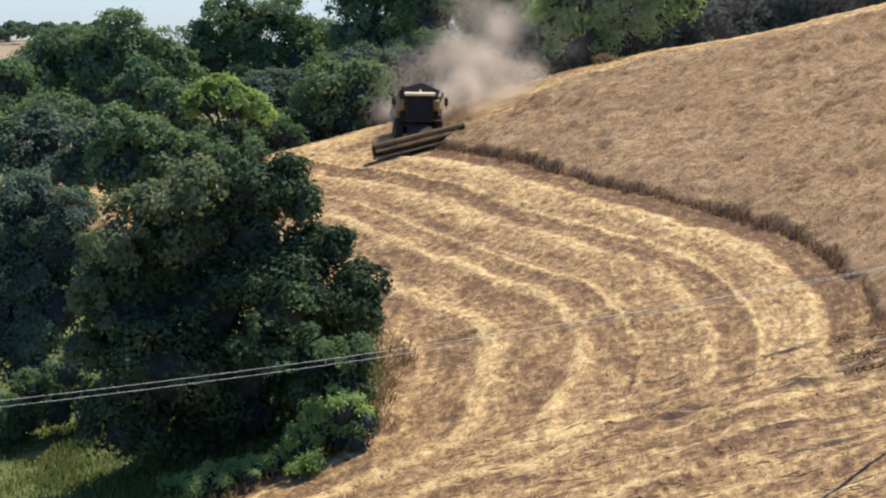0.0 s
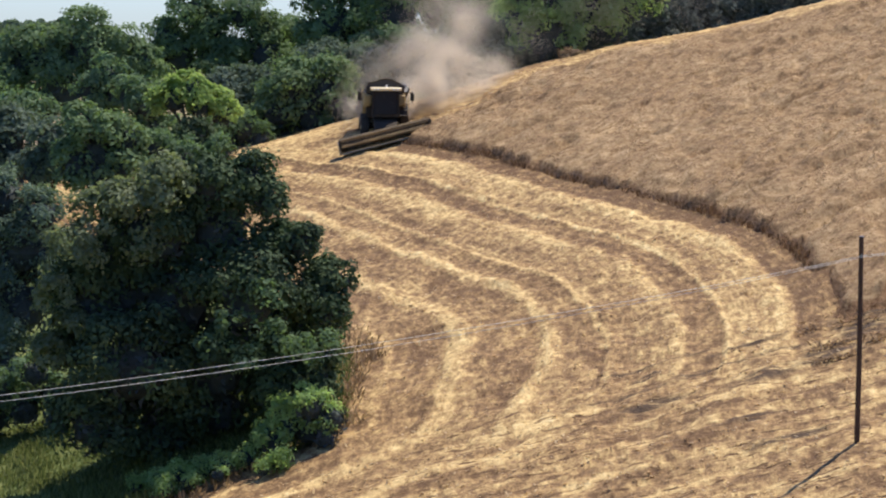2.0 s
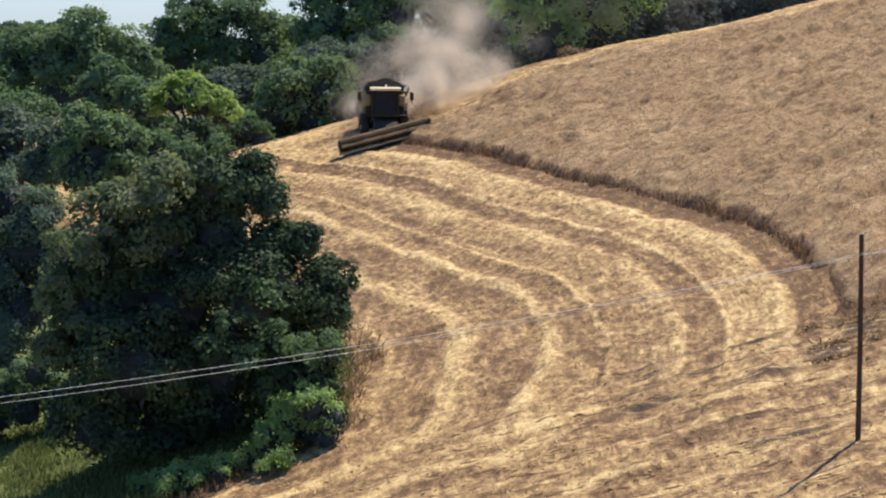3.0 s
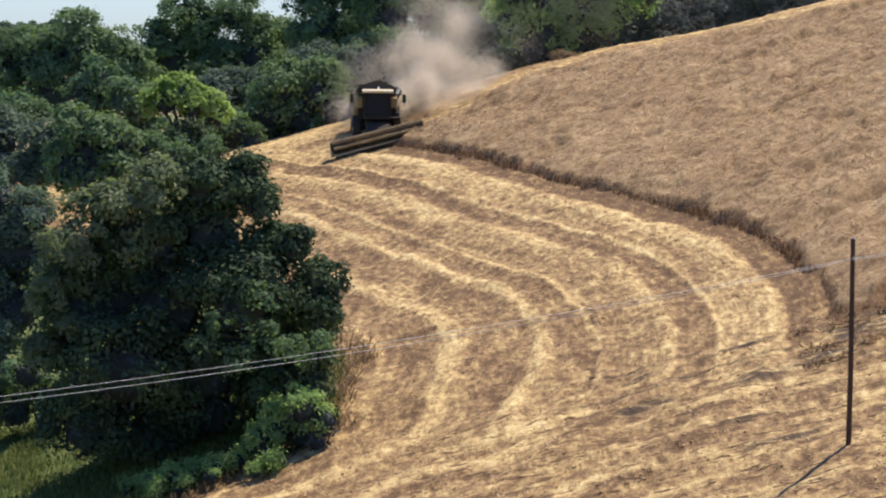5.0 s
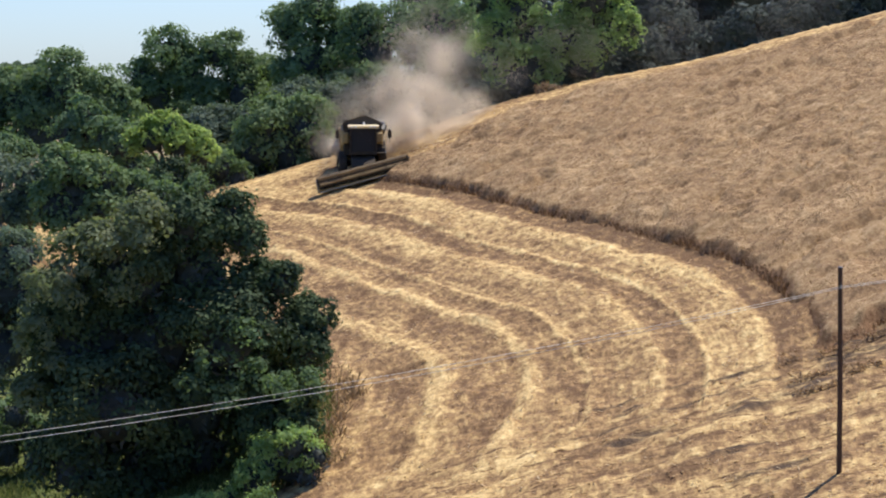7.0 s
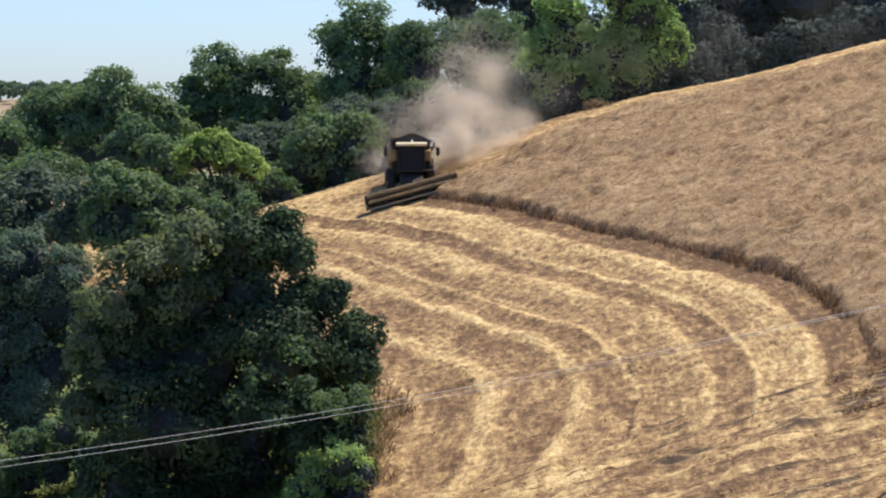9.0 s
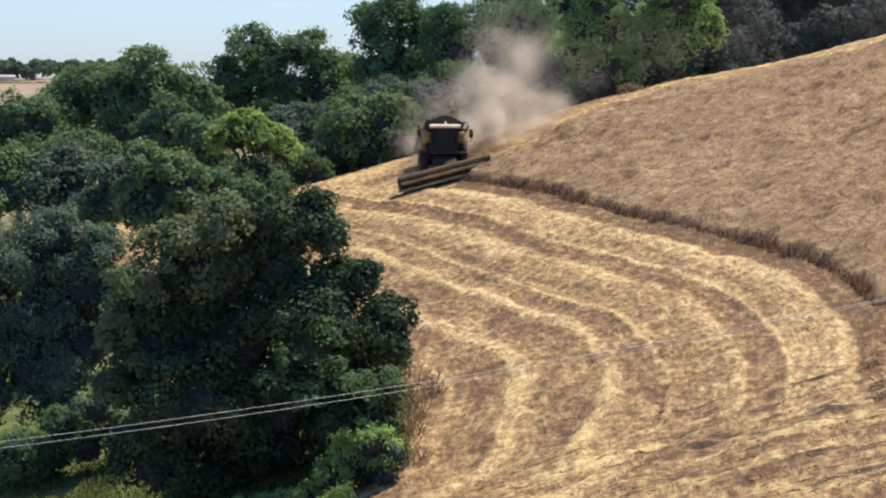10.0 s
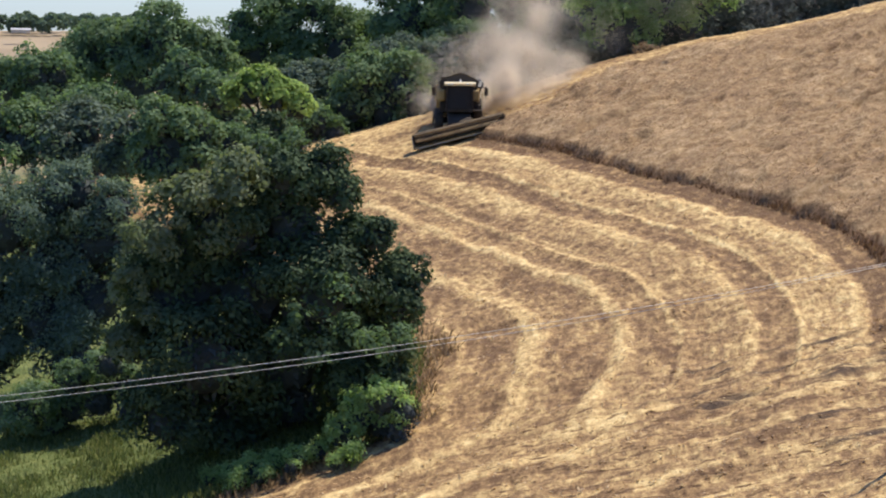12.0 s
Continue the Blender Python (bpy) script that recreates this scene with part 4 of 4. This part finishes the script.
def wheel(parent, x, y, z, radius, width):
    """A tyre with lugs, and its rim as a sub-part."""
    bm = mesh()
    prof = [(-0.5, 0.62), (-0.5, 0.9), (-0.36, 1.0), (0.36, 1.0), (0.5, 0.9), (0.5, 0.62)]
    seg = 28
    ring = [[bm.verts.new((x + px * width, y + pr * radius * math.cos(a), z + pr * radius * math.sin(a))) for px, pr in prof]
            for a in (2 * math.pi * i / seg for i in range(seg))]
    for i in range(seg):
        p, q = ring[i], ring[(i + 1) % seg]
        for j in range(len(prof)):
            k = (j + 1) % len(prof)
            bm.faces.new((p[j], p[k], q[k], q[j]))
    for i in range(18):
        a = 2 * math.pi * i / 18
        for sgn in (-1, 1):
            box(bm, (width * 0.5, radius * 0.09, 0.05), (x + sgn * width * 0.24, y + radius * 1.0 * math.cos(a + 0.12 * sgn), z + radius * 1.0 * math.sin(a + 0.12 * sgn)),
                (math.degrees(a) + 90, 0, 20 * sgn), 0)
    bmesh.ops.recalc_face_normals(bm, faces=bm.faces)
    tyre = part("tyre", bm, M_RUBBER, parent, "black lugged tractor tyre")
    bm = mesh()
    rod(bm, (x - width * 0.38, y, z), (x + width * 0.38, y, z), radius * 0.64, seg=24)
    rod(bm, (x - width * 0.52, y, z), (x + width * 0.52, y, z), radius * 0.16, seg=12)
    part("rim", bm, M_PALE, tyre, "dusty pale yellow rim")


def combine_harvester():
    """Faces -y. The chassis stands level on the side slope, the header follows the ground."""
    x0, y0 = -1.5, 138.0
    z0 = float(ground_z(x0, y0))
    slope = 0.26
    ob = thing("combine_harvester", pose(x0, y0, z0, 0, 0, 3), "dusty yellow combine harvester with dark hopper cover cutting wheat", "harvester")
    # body
    bm = prism(mesh(), [(-0.6, 1.0), (-0.6, 2.35), (3.9, 2.35), (4.6, 1.9), (4.6, 0.95), (3.2, 0.8)], -1.0, 1.0)
    body = part("body", bm, M_BLACK, ob, "dark dusty machine body")
    for sgn in (-1, 1):
        side = [(-0.75, 1.55), (-0.65, 2.3), (1.6, 2.42), (3.6, 2.4), (4.55, 1.95), (4.6, 1.3), (3.9, 1.15), (3.6, 1.5), (3.0, 1.55), (2.4, 1.2), (1.6, 0.95), (1.1, 1.0), (0.85, 1.5), (0.2, 1.75), (-0.4, 1.6)]
        part("side_panel", prism(mesh(), side, sgn * 1.0, sgn * 1.14), M_YELLOW, body, "yellow side panel with wheel arch")
        part("panel_stripe", box(mesh(), (0.02, 1.5, 0.09), (sgn * 1.152, 1.9, 1.9), (-14, 0, 0), 0), M_BLACK, body, "black stripe on the panel")
    for sgn in (-1, 1):
        part("front_cowl", box(mesh(), (0.40, 0.5, 0.62), (sgn * 0.93, -0.62, 1.93), bevel=0.08), M_YELLOW, ob, "yellow cowl beside the cab")
    # hopper cover
    bm = prism(mesh(), [(-0.55, 2.35), (-0.6, 2.62), (-0.1, 2.66), (2.3, 2.6), (2.3, 2.35)], -1.04, 1.04)
    hop = part("hopper", bm, M_HOOD, ob, "dark grain hopper wall")
    arch = [(-1.06, 2.62), (-1.02, 2.72), (-0.62, 2.90), (-0.25, 3.04), (0.04, 3.12), (0.34, 3.04), (0.70, 2.90), (1.02, 2.72), (1.06, 2.62)]
    bm = mesh()
    fr, bk = [bm.verts.new((x, -0.62, z)) for x, z in arch], [bm.verts.new((x, 2.35, z - 0.12)) for x, z in arch]
    bm.faces.new(fr)
    bm.faces.new(bk[::-1])
    for i in range(len(arch)):
        j = (i + 1) % len(arch)
        bm.faces.new((fr[i], bk[i], bk[j], fr[j]))
    bmesh.ops.recalc_face_normals(bm, faces=bm.faces)
    part("hopper_cover", bm, M_HOOD, ob, "arched dark hopper cover")
    bm = mesh()
    for (xa, za), (xb, zb) in zip(arch, arch[1:]):
        rod(bm, (xa, -0.66, za), (xb, -0.66, zb), 0.035, seg=6)
    part("cover_rim", bm, M_BLACK, hop)
    # cab
    bm = mesh()
    box(bm, (1.46, 1.25, 0.16), (0, -1.15, 1.12))
    box(bm, (1.40, 0.08, 1.3), (0, -0.55, 1.8))
    for sx in (-0.70, 0.70):
        rod(bm, (sx, -1.78, 1.15), (sx * 0.97, -1.62, 2.5), 0.045, seg=6)
        rod(bm, (sx, -0.6, 1.15), (sx * 0.97, -0.6, 2.5), 0.045, seg=6)
    cab = part("cab", bm, M_BLACK, ob, "cab frame in dark paint")
    bm = mesh()
    cols = []
    for i in range(9):
        u = i / 8 * 2 - 1
        bow = 0.16 * (1 - u * u)
        cols.append((bm.verts.new((0.68 * u, -1.72 - bow, 1.2)), bm.verts.new((0.66 * u, -1.58 - bow, 2.46)),
                     bm.verts.new((0.68 * u, -1.70 - bow, 1.2)), bm.verts.new((0.66 * u, -1.56 - bow, 2.46))))
    for p, q in zip(cols, cols[1:]):
        bm.faces.new((p[0], q[0], q[1], p[1]))
        bm.faces.new((p[2], p[3], q[3], q[2]))
    part("windscreen", bm, M_GLASS, cab, "dark curved windscreen")
    for sx in (-0.71, 0.71):
        part("side_window", box(mesh(), (0.02, 1.0, 1.2), (sx, -1.12, 1.83), bevel=0), M_GLASS, cab, "dark side window")
    bm = box(mesh(), (1.62, 1.5, 0.16), (0, -1.2, 2.58), bevel=0.06)
    roof = part("cab_roof", bm, M_PALE, ob, "pale yellow cab roof catching the sun")
    bm = prism(mesh(), [(-1.97, 2.47), (-2.02, 2.58), (-1.90, 2.66), (-1.85, 2.47)], -0.84, 0.84)
    part("roof_visor", bm, M_PALE, roof)
    for lx in (-0.62, -0.42, 0.42, 0.62):
        part("work_lamp", rod(mesh(), (lx, -2.06, 2.55), (lx, -1.98, 2.55), 0.06), M_LAMP, roof)
    part("beacon", rod(mesh(), (0.05, -1.3, 2.66), (0.05, -1.3, 2.80), 0.06, 0.045), M_LAMP, roof)
    for sgn in (-1, 1):
        bm = mesh()
        rod(bm, (sgn * 0.75, -1.75, 2.42), (sgn * 1.42, -1.95, 2.38), 0.02, seg=6)
        rod(bm, (sgn * 1.42, -1.95, 2.45), (sgn * 1.42, -1.95, 1.75), 0.018, seg=6)
        arm = part("mirror_arm", bm, M_BLACK, ob)
        part("mirror", box(mesh(), (0.20, 0.07, 0.42), (sgn * 1.42, -1.97, 2.16), (0, 0, sgn * 12), 0.03), M_BLACK, arm, "dark wing mirror")
    # ladder and platform on the uphill side
    bm = box(mesh(), (0.5, 1.2, 0.06), (1.02, -1.1, 1.12))
    plat = part("platform", bm, M_BLACK, ob)
    bm = mesh()
    for ya in (-1.65, -0.7):
        rod(bm, (1.25, ya, 1.12), (1.25, ya, 2.05), 0.018, seg=6)
    rod(bm, (1.25, -1.65, 2.05), (1.25, -0.7, 2.05), 0.018, seg=6)
    rod(bm, (1.25, -1.65, 1.6), (1.25, -0.7, 1.6), 0.015, seg=6)
    part("handrail", bm, M_PALE, plat, "pale tube handrail")
    bm = mesh()
    for k in range(4):
        box(bm, (0.42, 0.14, 0.03), (1.36 + 0.04 * k, -1.2, 0.95 - 0.22 * k), bevel=0)
    for ya in (-1.27, -1.13):
        rod(bm, (1.16, ya, 1.1), (1.62, ya, 0.2), 0.018, seg=6)
    part("ladder", bm, M_BLACK, ob)
    # unloading tube folded back along the uphill side
    bm = mesh()
    rod(bm, (1.05, -0.35, 2.25), (1.22, 0.2, 2.55), 0.19, 0.18, 14)
    rod(bm, (1.22, 0.1, 2.52), (1.30, 3.9, 2.62), 0.17, 0.16, 14)
    tube = part("unloading_tube", bm, M_HOOD, ob, "dark folded unloading tube")
    part("spout", box(mesh(), (0.34, 0.34, 0.5), (1.31, 3.95, 2.45), (15, 0, 0), 0.06), M_BLACK, tube)
    # engine intake, exhaust, chopper
    part("air_intake", rod(mesh(), (-0.65, 2.7, 2.3), (-0.65, 2.7, 2.85), 0.2, 0.22, 12), M_BLACK, ob)
    part("exhaust", rod(mesh(), (0.4, 3.0, 2.3), (0.4, 3.0, 3.0), 0.06), M_BLACK, ob)
    part("straw_chopper", prism(mesh(), [(4.4, 1.5), (5.0, 1.2), (5.1, 0.75), (4.4, 0.85)], -0.8, 0.8), M_BLACK, ob)
    part("tail_lamp", box(mesh(), (0.10, 0.06, 0.10), (-1.35, 4.4, 1.35)), M_BLACK, ob)
    part("tail_lamp", box(mesh(), (0.10, 0.06, 0.10), (1.35, 4.4, 1.35)), M_BLACK, ob)
    # axles and wheels, each side set to the slope
    bm = rod(mesh(), (-1.15, 0, 0.72 - slope * 1.15), (1.15, 0, 0.72 + slope * 1.15), 0.16)
    box(bm, (0.5, 0.6, 0.7), (0, 0.1, 0.95))
    part("front_axle", bm, M_BLACK, ob)
    for sgn in (-1, 1):
        wheel(ob, sgn * 1.06, 0, 0.70 + sgn * 1.06 * slope, 0.74, 0.46)
    part("rear_axle", rod(mesh(), (-1.0, 3.7, 0.85 - slope), (1.0, 3.7, 0.85 + slope), 0.12), M_BLACK, ob)
    for sgn in (-1, 1):
        wheel(ob, sgn * 1.08, 3.7, 0.92 + sgn * 1.08 * slope, 0.55, 0.4)
    # feeder house
    bm = prism(mesh(), [(-0.5, 0.75), (-0.6, 1.25), (-2.1, 0.75), (-2.55, 0.45), (-2.55, -0.05), (-1.9, 0.1)], -0.62, 0.62)
    part("feeder_house", bm, M_BLACK, ob, "dark sloping feeder house")
    # header, tilted with the ground
    tilt = pose(0.05, -2.6, -0.30, 0, -math.degrees(math.atan(slope)), 0)
    w = 2.52
    bm = prism(mesh(), [(0.05, 0.0), (0.05, 0.60), (-0.04, 0.62), (-0.06, 0.16), (-0.85, 0.05), (-0.85, -0.02)], -w, w)
    header = part("header", bm, M_HEADER, ob, "worn yellow cutting header", tilt)
    part("top_beam", box(mesh(), (2 * w, 0.14, 0.14), (0, 0.0, 0.66)), M_HEADER, header, "yellow top beam")
    bm = rod(mesh(), (-w + 0.05, -0.34, 0.33), (w - 0.05, -0.34, 0.33), 0.15, seg=12)
    for k in range(36):
        a = 0.9 * k
        xk = -w + 0.1 + k * (2 * w - 0.2) / 35
        box(bm, (0.02, 0.46, 0.10), (xk, -0.34, 0.33), (math.degrees(a), 0, 25 if xk < 0 else -25), 0)
    part("auger", bm, M_BLACK, header, "steel intake auger")
    bm = mesh()
    box(bm, (2 * w, 0.08, 0.05), (0, -0.90, 0.02), bevel=0)
    for k in range(50):
        xk = -w + 0.05 + k * (2 * w - 0.1) / 49
        rod(bm, (xk, -0.92, 0.02), (xk, -1.06, 0.03), 0.016, 0.003, 5)
    part("cutter_bar", bm, M_STEEL, header, "toothed steel cutter bar")
    for sgn in (-1, 1):
        bm = prism(mesh(), [(0.1, -0.02), (0.1, 0.66), (-0.45, 0.58), (-0.85, 0.3), (-1.02, 0.06), (-0.9, -0.02)], sgn * w, sgn * (w + 0.09))
        part("crop_divider", bm, M_HEADER if sgn < 0 else M_BLACK, header, "pointed crop divider")
    reel_y, reel_z, rr = -0.66, 0.56, 0.25
    bm = rod(mesh(), (-w + 0.1, reel_y, reel_z), (w - 0.1, reel_y, reel_z), 0.06, seg=10)
    for xk in (-w + 0.12, -w / 2, 0, w / 2, w - 0.12):
        for k in range(4):
            a = math.pi / 2 * k + 0.9
            rod(bm, (xk, reel_y, reel_z), (xk, reel_y + rr * math.cos(a), reel_z + rr * math.sin(a)), 0.02, seg=5)
            b = a + math.pi / 2
            rod(bm, (xk, reel_y + rr * math.cos(a), reel_z + rr * math.sin(a)), (xk, reel_y + rr * math.cos(b), reel_z + rr * math.sin(b)), 0.02, seg=5)
    reel = part("reel", bm, M_BLACK, header, "dark reel with spiders")
    for k in range(4):
        a = math.pi / 2 * k + 0.9
        yb, zb = reel_y + rr * math.cos(a), reel_z + rr * math.sin(a)
        bm = rod(mesh(), (-w + 0.1, yb, zb), (w - 0.1, yb, zb), 0.06, seg=9)
        for i in range(34):
            xk = -w + 0.15 + i * (2 * w - 0.3) / 33
            rod(bm, (xk, yb, zb), (xk, yb - 0.03, zb - 0.16), 0.010, seg=4)
        part("reel_bar", bm, M_HEADER, reel, "yellowed reel bar with tines")
    for sgn in (-1, 1):
        bm = rod(mesh(), (sgn * (w - 0.03), 0.0, 0.66), (sgn * (w - 0.03), reel_y, reel_z), 0.05, seg=6)
        box(bm, (0.05, 0.42, 0.42), (sgn * (w - 0.02), reel_y, reel_z), bevel=0.1)
        part("reel_arm", bm, M_BLACK, header)


combine_harvester()

# ---- dust behind the harvester ----


def dust(x, y, z, r, amount, rg):
    n = int(amount * 1.4)
    p = rg.normal(size=(n, 3)) * (r * 0.55, r * 0.8, r * 0.55) + (x, y, z)
    lump = vnoise3(p, 0.85, 61) + 0.5 * vnoise3(p, 1.9, 64)
    return p[lump + rg.uniform(-0.9, 0.6, n) > -0.2]


def dust_plume():
    rg = np.random.default_rng(19)
    p = np.concatenate([dust(*q, rg) for q in DUST])
    p = p[p[:, 2] > ground_z(p[:, 0], p[:, 1]) + 0.05]
    n = len(p)
    facing = np.array([0.2, 0.1, 0.8]) + rg.normal(size=(n, 3)) * 0.45
    a = np.cross(facing, rg.normal(size=(n, 3)))
    a /= np.linalg.norm(a, axis=1)[:, None]
    b = np.cross(facing, a)
    b /= np.linalg.norm(b, axis=1)[:, None]
    s = rg.uniform(0.009, 0.012, n)[:, None]
    v = np.stack([p + a * s, p - a * s * 0.5 + b * s * 0.87, p - a * s * 0.5 - b * s * 0.87], 1).reshape(-1, 3)
    me = mesh_np("dust", v, np.arange(3 * n).reshape(-1, 3))
    me.materials.append(M_DUST)
    return tagged(new("dust", me), "pale chaff and dust blown up behind the harvester", "dust", kind="stuff")


DUST = [
    (-0.0, 141.5, -1.5, 0.95, 80000),
    (1.2, 143.0, -0.6, 1.16, 90000),
    (2.1, 145.0, 0.8, 1.30, 69600),
    (3.2, 146.0, 0.2, 1.18, 52200),
    (0.6, 146.0, 1.5, 1.25, 49300),
    (2.9, 148.0, 2.5, 1.26, 46400),
    (4.9, 146.0, -0.2, 0.99, 37700),
    (1.3, 149.0, 3.6, 1.21, 20300),
    (-2.6, 141.0, -2.3, 0.57, 29000),
    (4.3, 150.0, 3.7, 1.35, 20300),
    (-0.7, 147.0, 0.6, 1.12, 34800),
    (6.7, 150.0, 2.0, 1.69, 23200),
    (-1.7, 146.0, -0.7, 1.97, 34800),
    (2.6, 149.0, 1.6, 3.02, 58000),
    (2.0, 150.0, 5.0, 2.02, 17400),
    (8.8, 152.0, 3.7, 2.05, 17400),
    (1.9, 141.0, -1.6, 1.27, 120000),
    (3.8, 143.0, -1.0, 1.29, 90000),
    (-0.3, 140.0, -2.1, 0.82, 29000),
    (11.0, 150.0, 3.0, 2.4, 16000),
    (17.0, 151.0, 4.2, 2.8, 16000),
    (24.0, 152.0, 5.6, 3.2, 14000),
    (-3.2, 141.5, -2.2, 1.0, 16000),
]
dust_plume()

# ---- far ridge ----


def far_woods():
    """A dark belt of trees along the far ridge."""
    rg = np.random.default_rng(23)
    lobes = []
    for k in range(110):
        x = -360 + 2.4 * k + rg.uniform(-1.5, 1.5)
        y = 1010 + rg.uniform(-12, 12)
        lobes.append((x, y, float(ground_z(x, y)) + rg.uniform(0.5, 3.0), rg.uniform(2.2, 4.2)))
        lobes.append((x + 1.2, y + 60, float(ground_z(x, y + 60)) + rg.uniform(4.5, 7.0), rg.uniform(2.4, 4.4)))
    me = leaf_mesh(lobes, 1.9, 0.5, 0.0, rg)
    me.name = "far_woods"
    me.materials.append(LEAF_SOFT)
    tagged(new("far_woods", me), "dark belt of woodland along the far ridge", "woods", kind="stuff")


def far_barn():
    x, y = -177.0, 955.0
    ob = thing("barn", pose(x, y, float(ground_z(x, y)), 0, 0, 15), "small distant barn with a pale grey roof", "barn")
    part("wall", box(mesh(), (7, 3, 1.1), (0, 0, 0.45), bevel=0.05), M_WALL, ob)
    bm = prism(mesh(), [(-1.9, 0.98), (0, 1.7), (1.9, 0.98), (1.9, 0.9), (-1.9, 0.9)], -3.8, 3.8)
    part("roof", bm, M_ROOF, ob, "pale grey sheet roof")


far_woods()
far_barn()
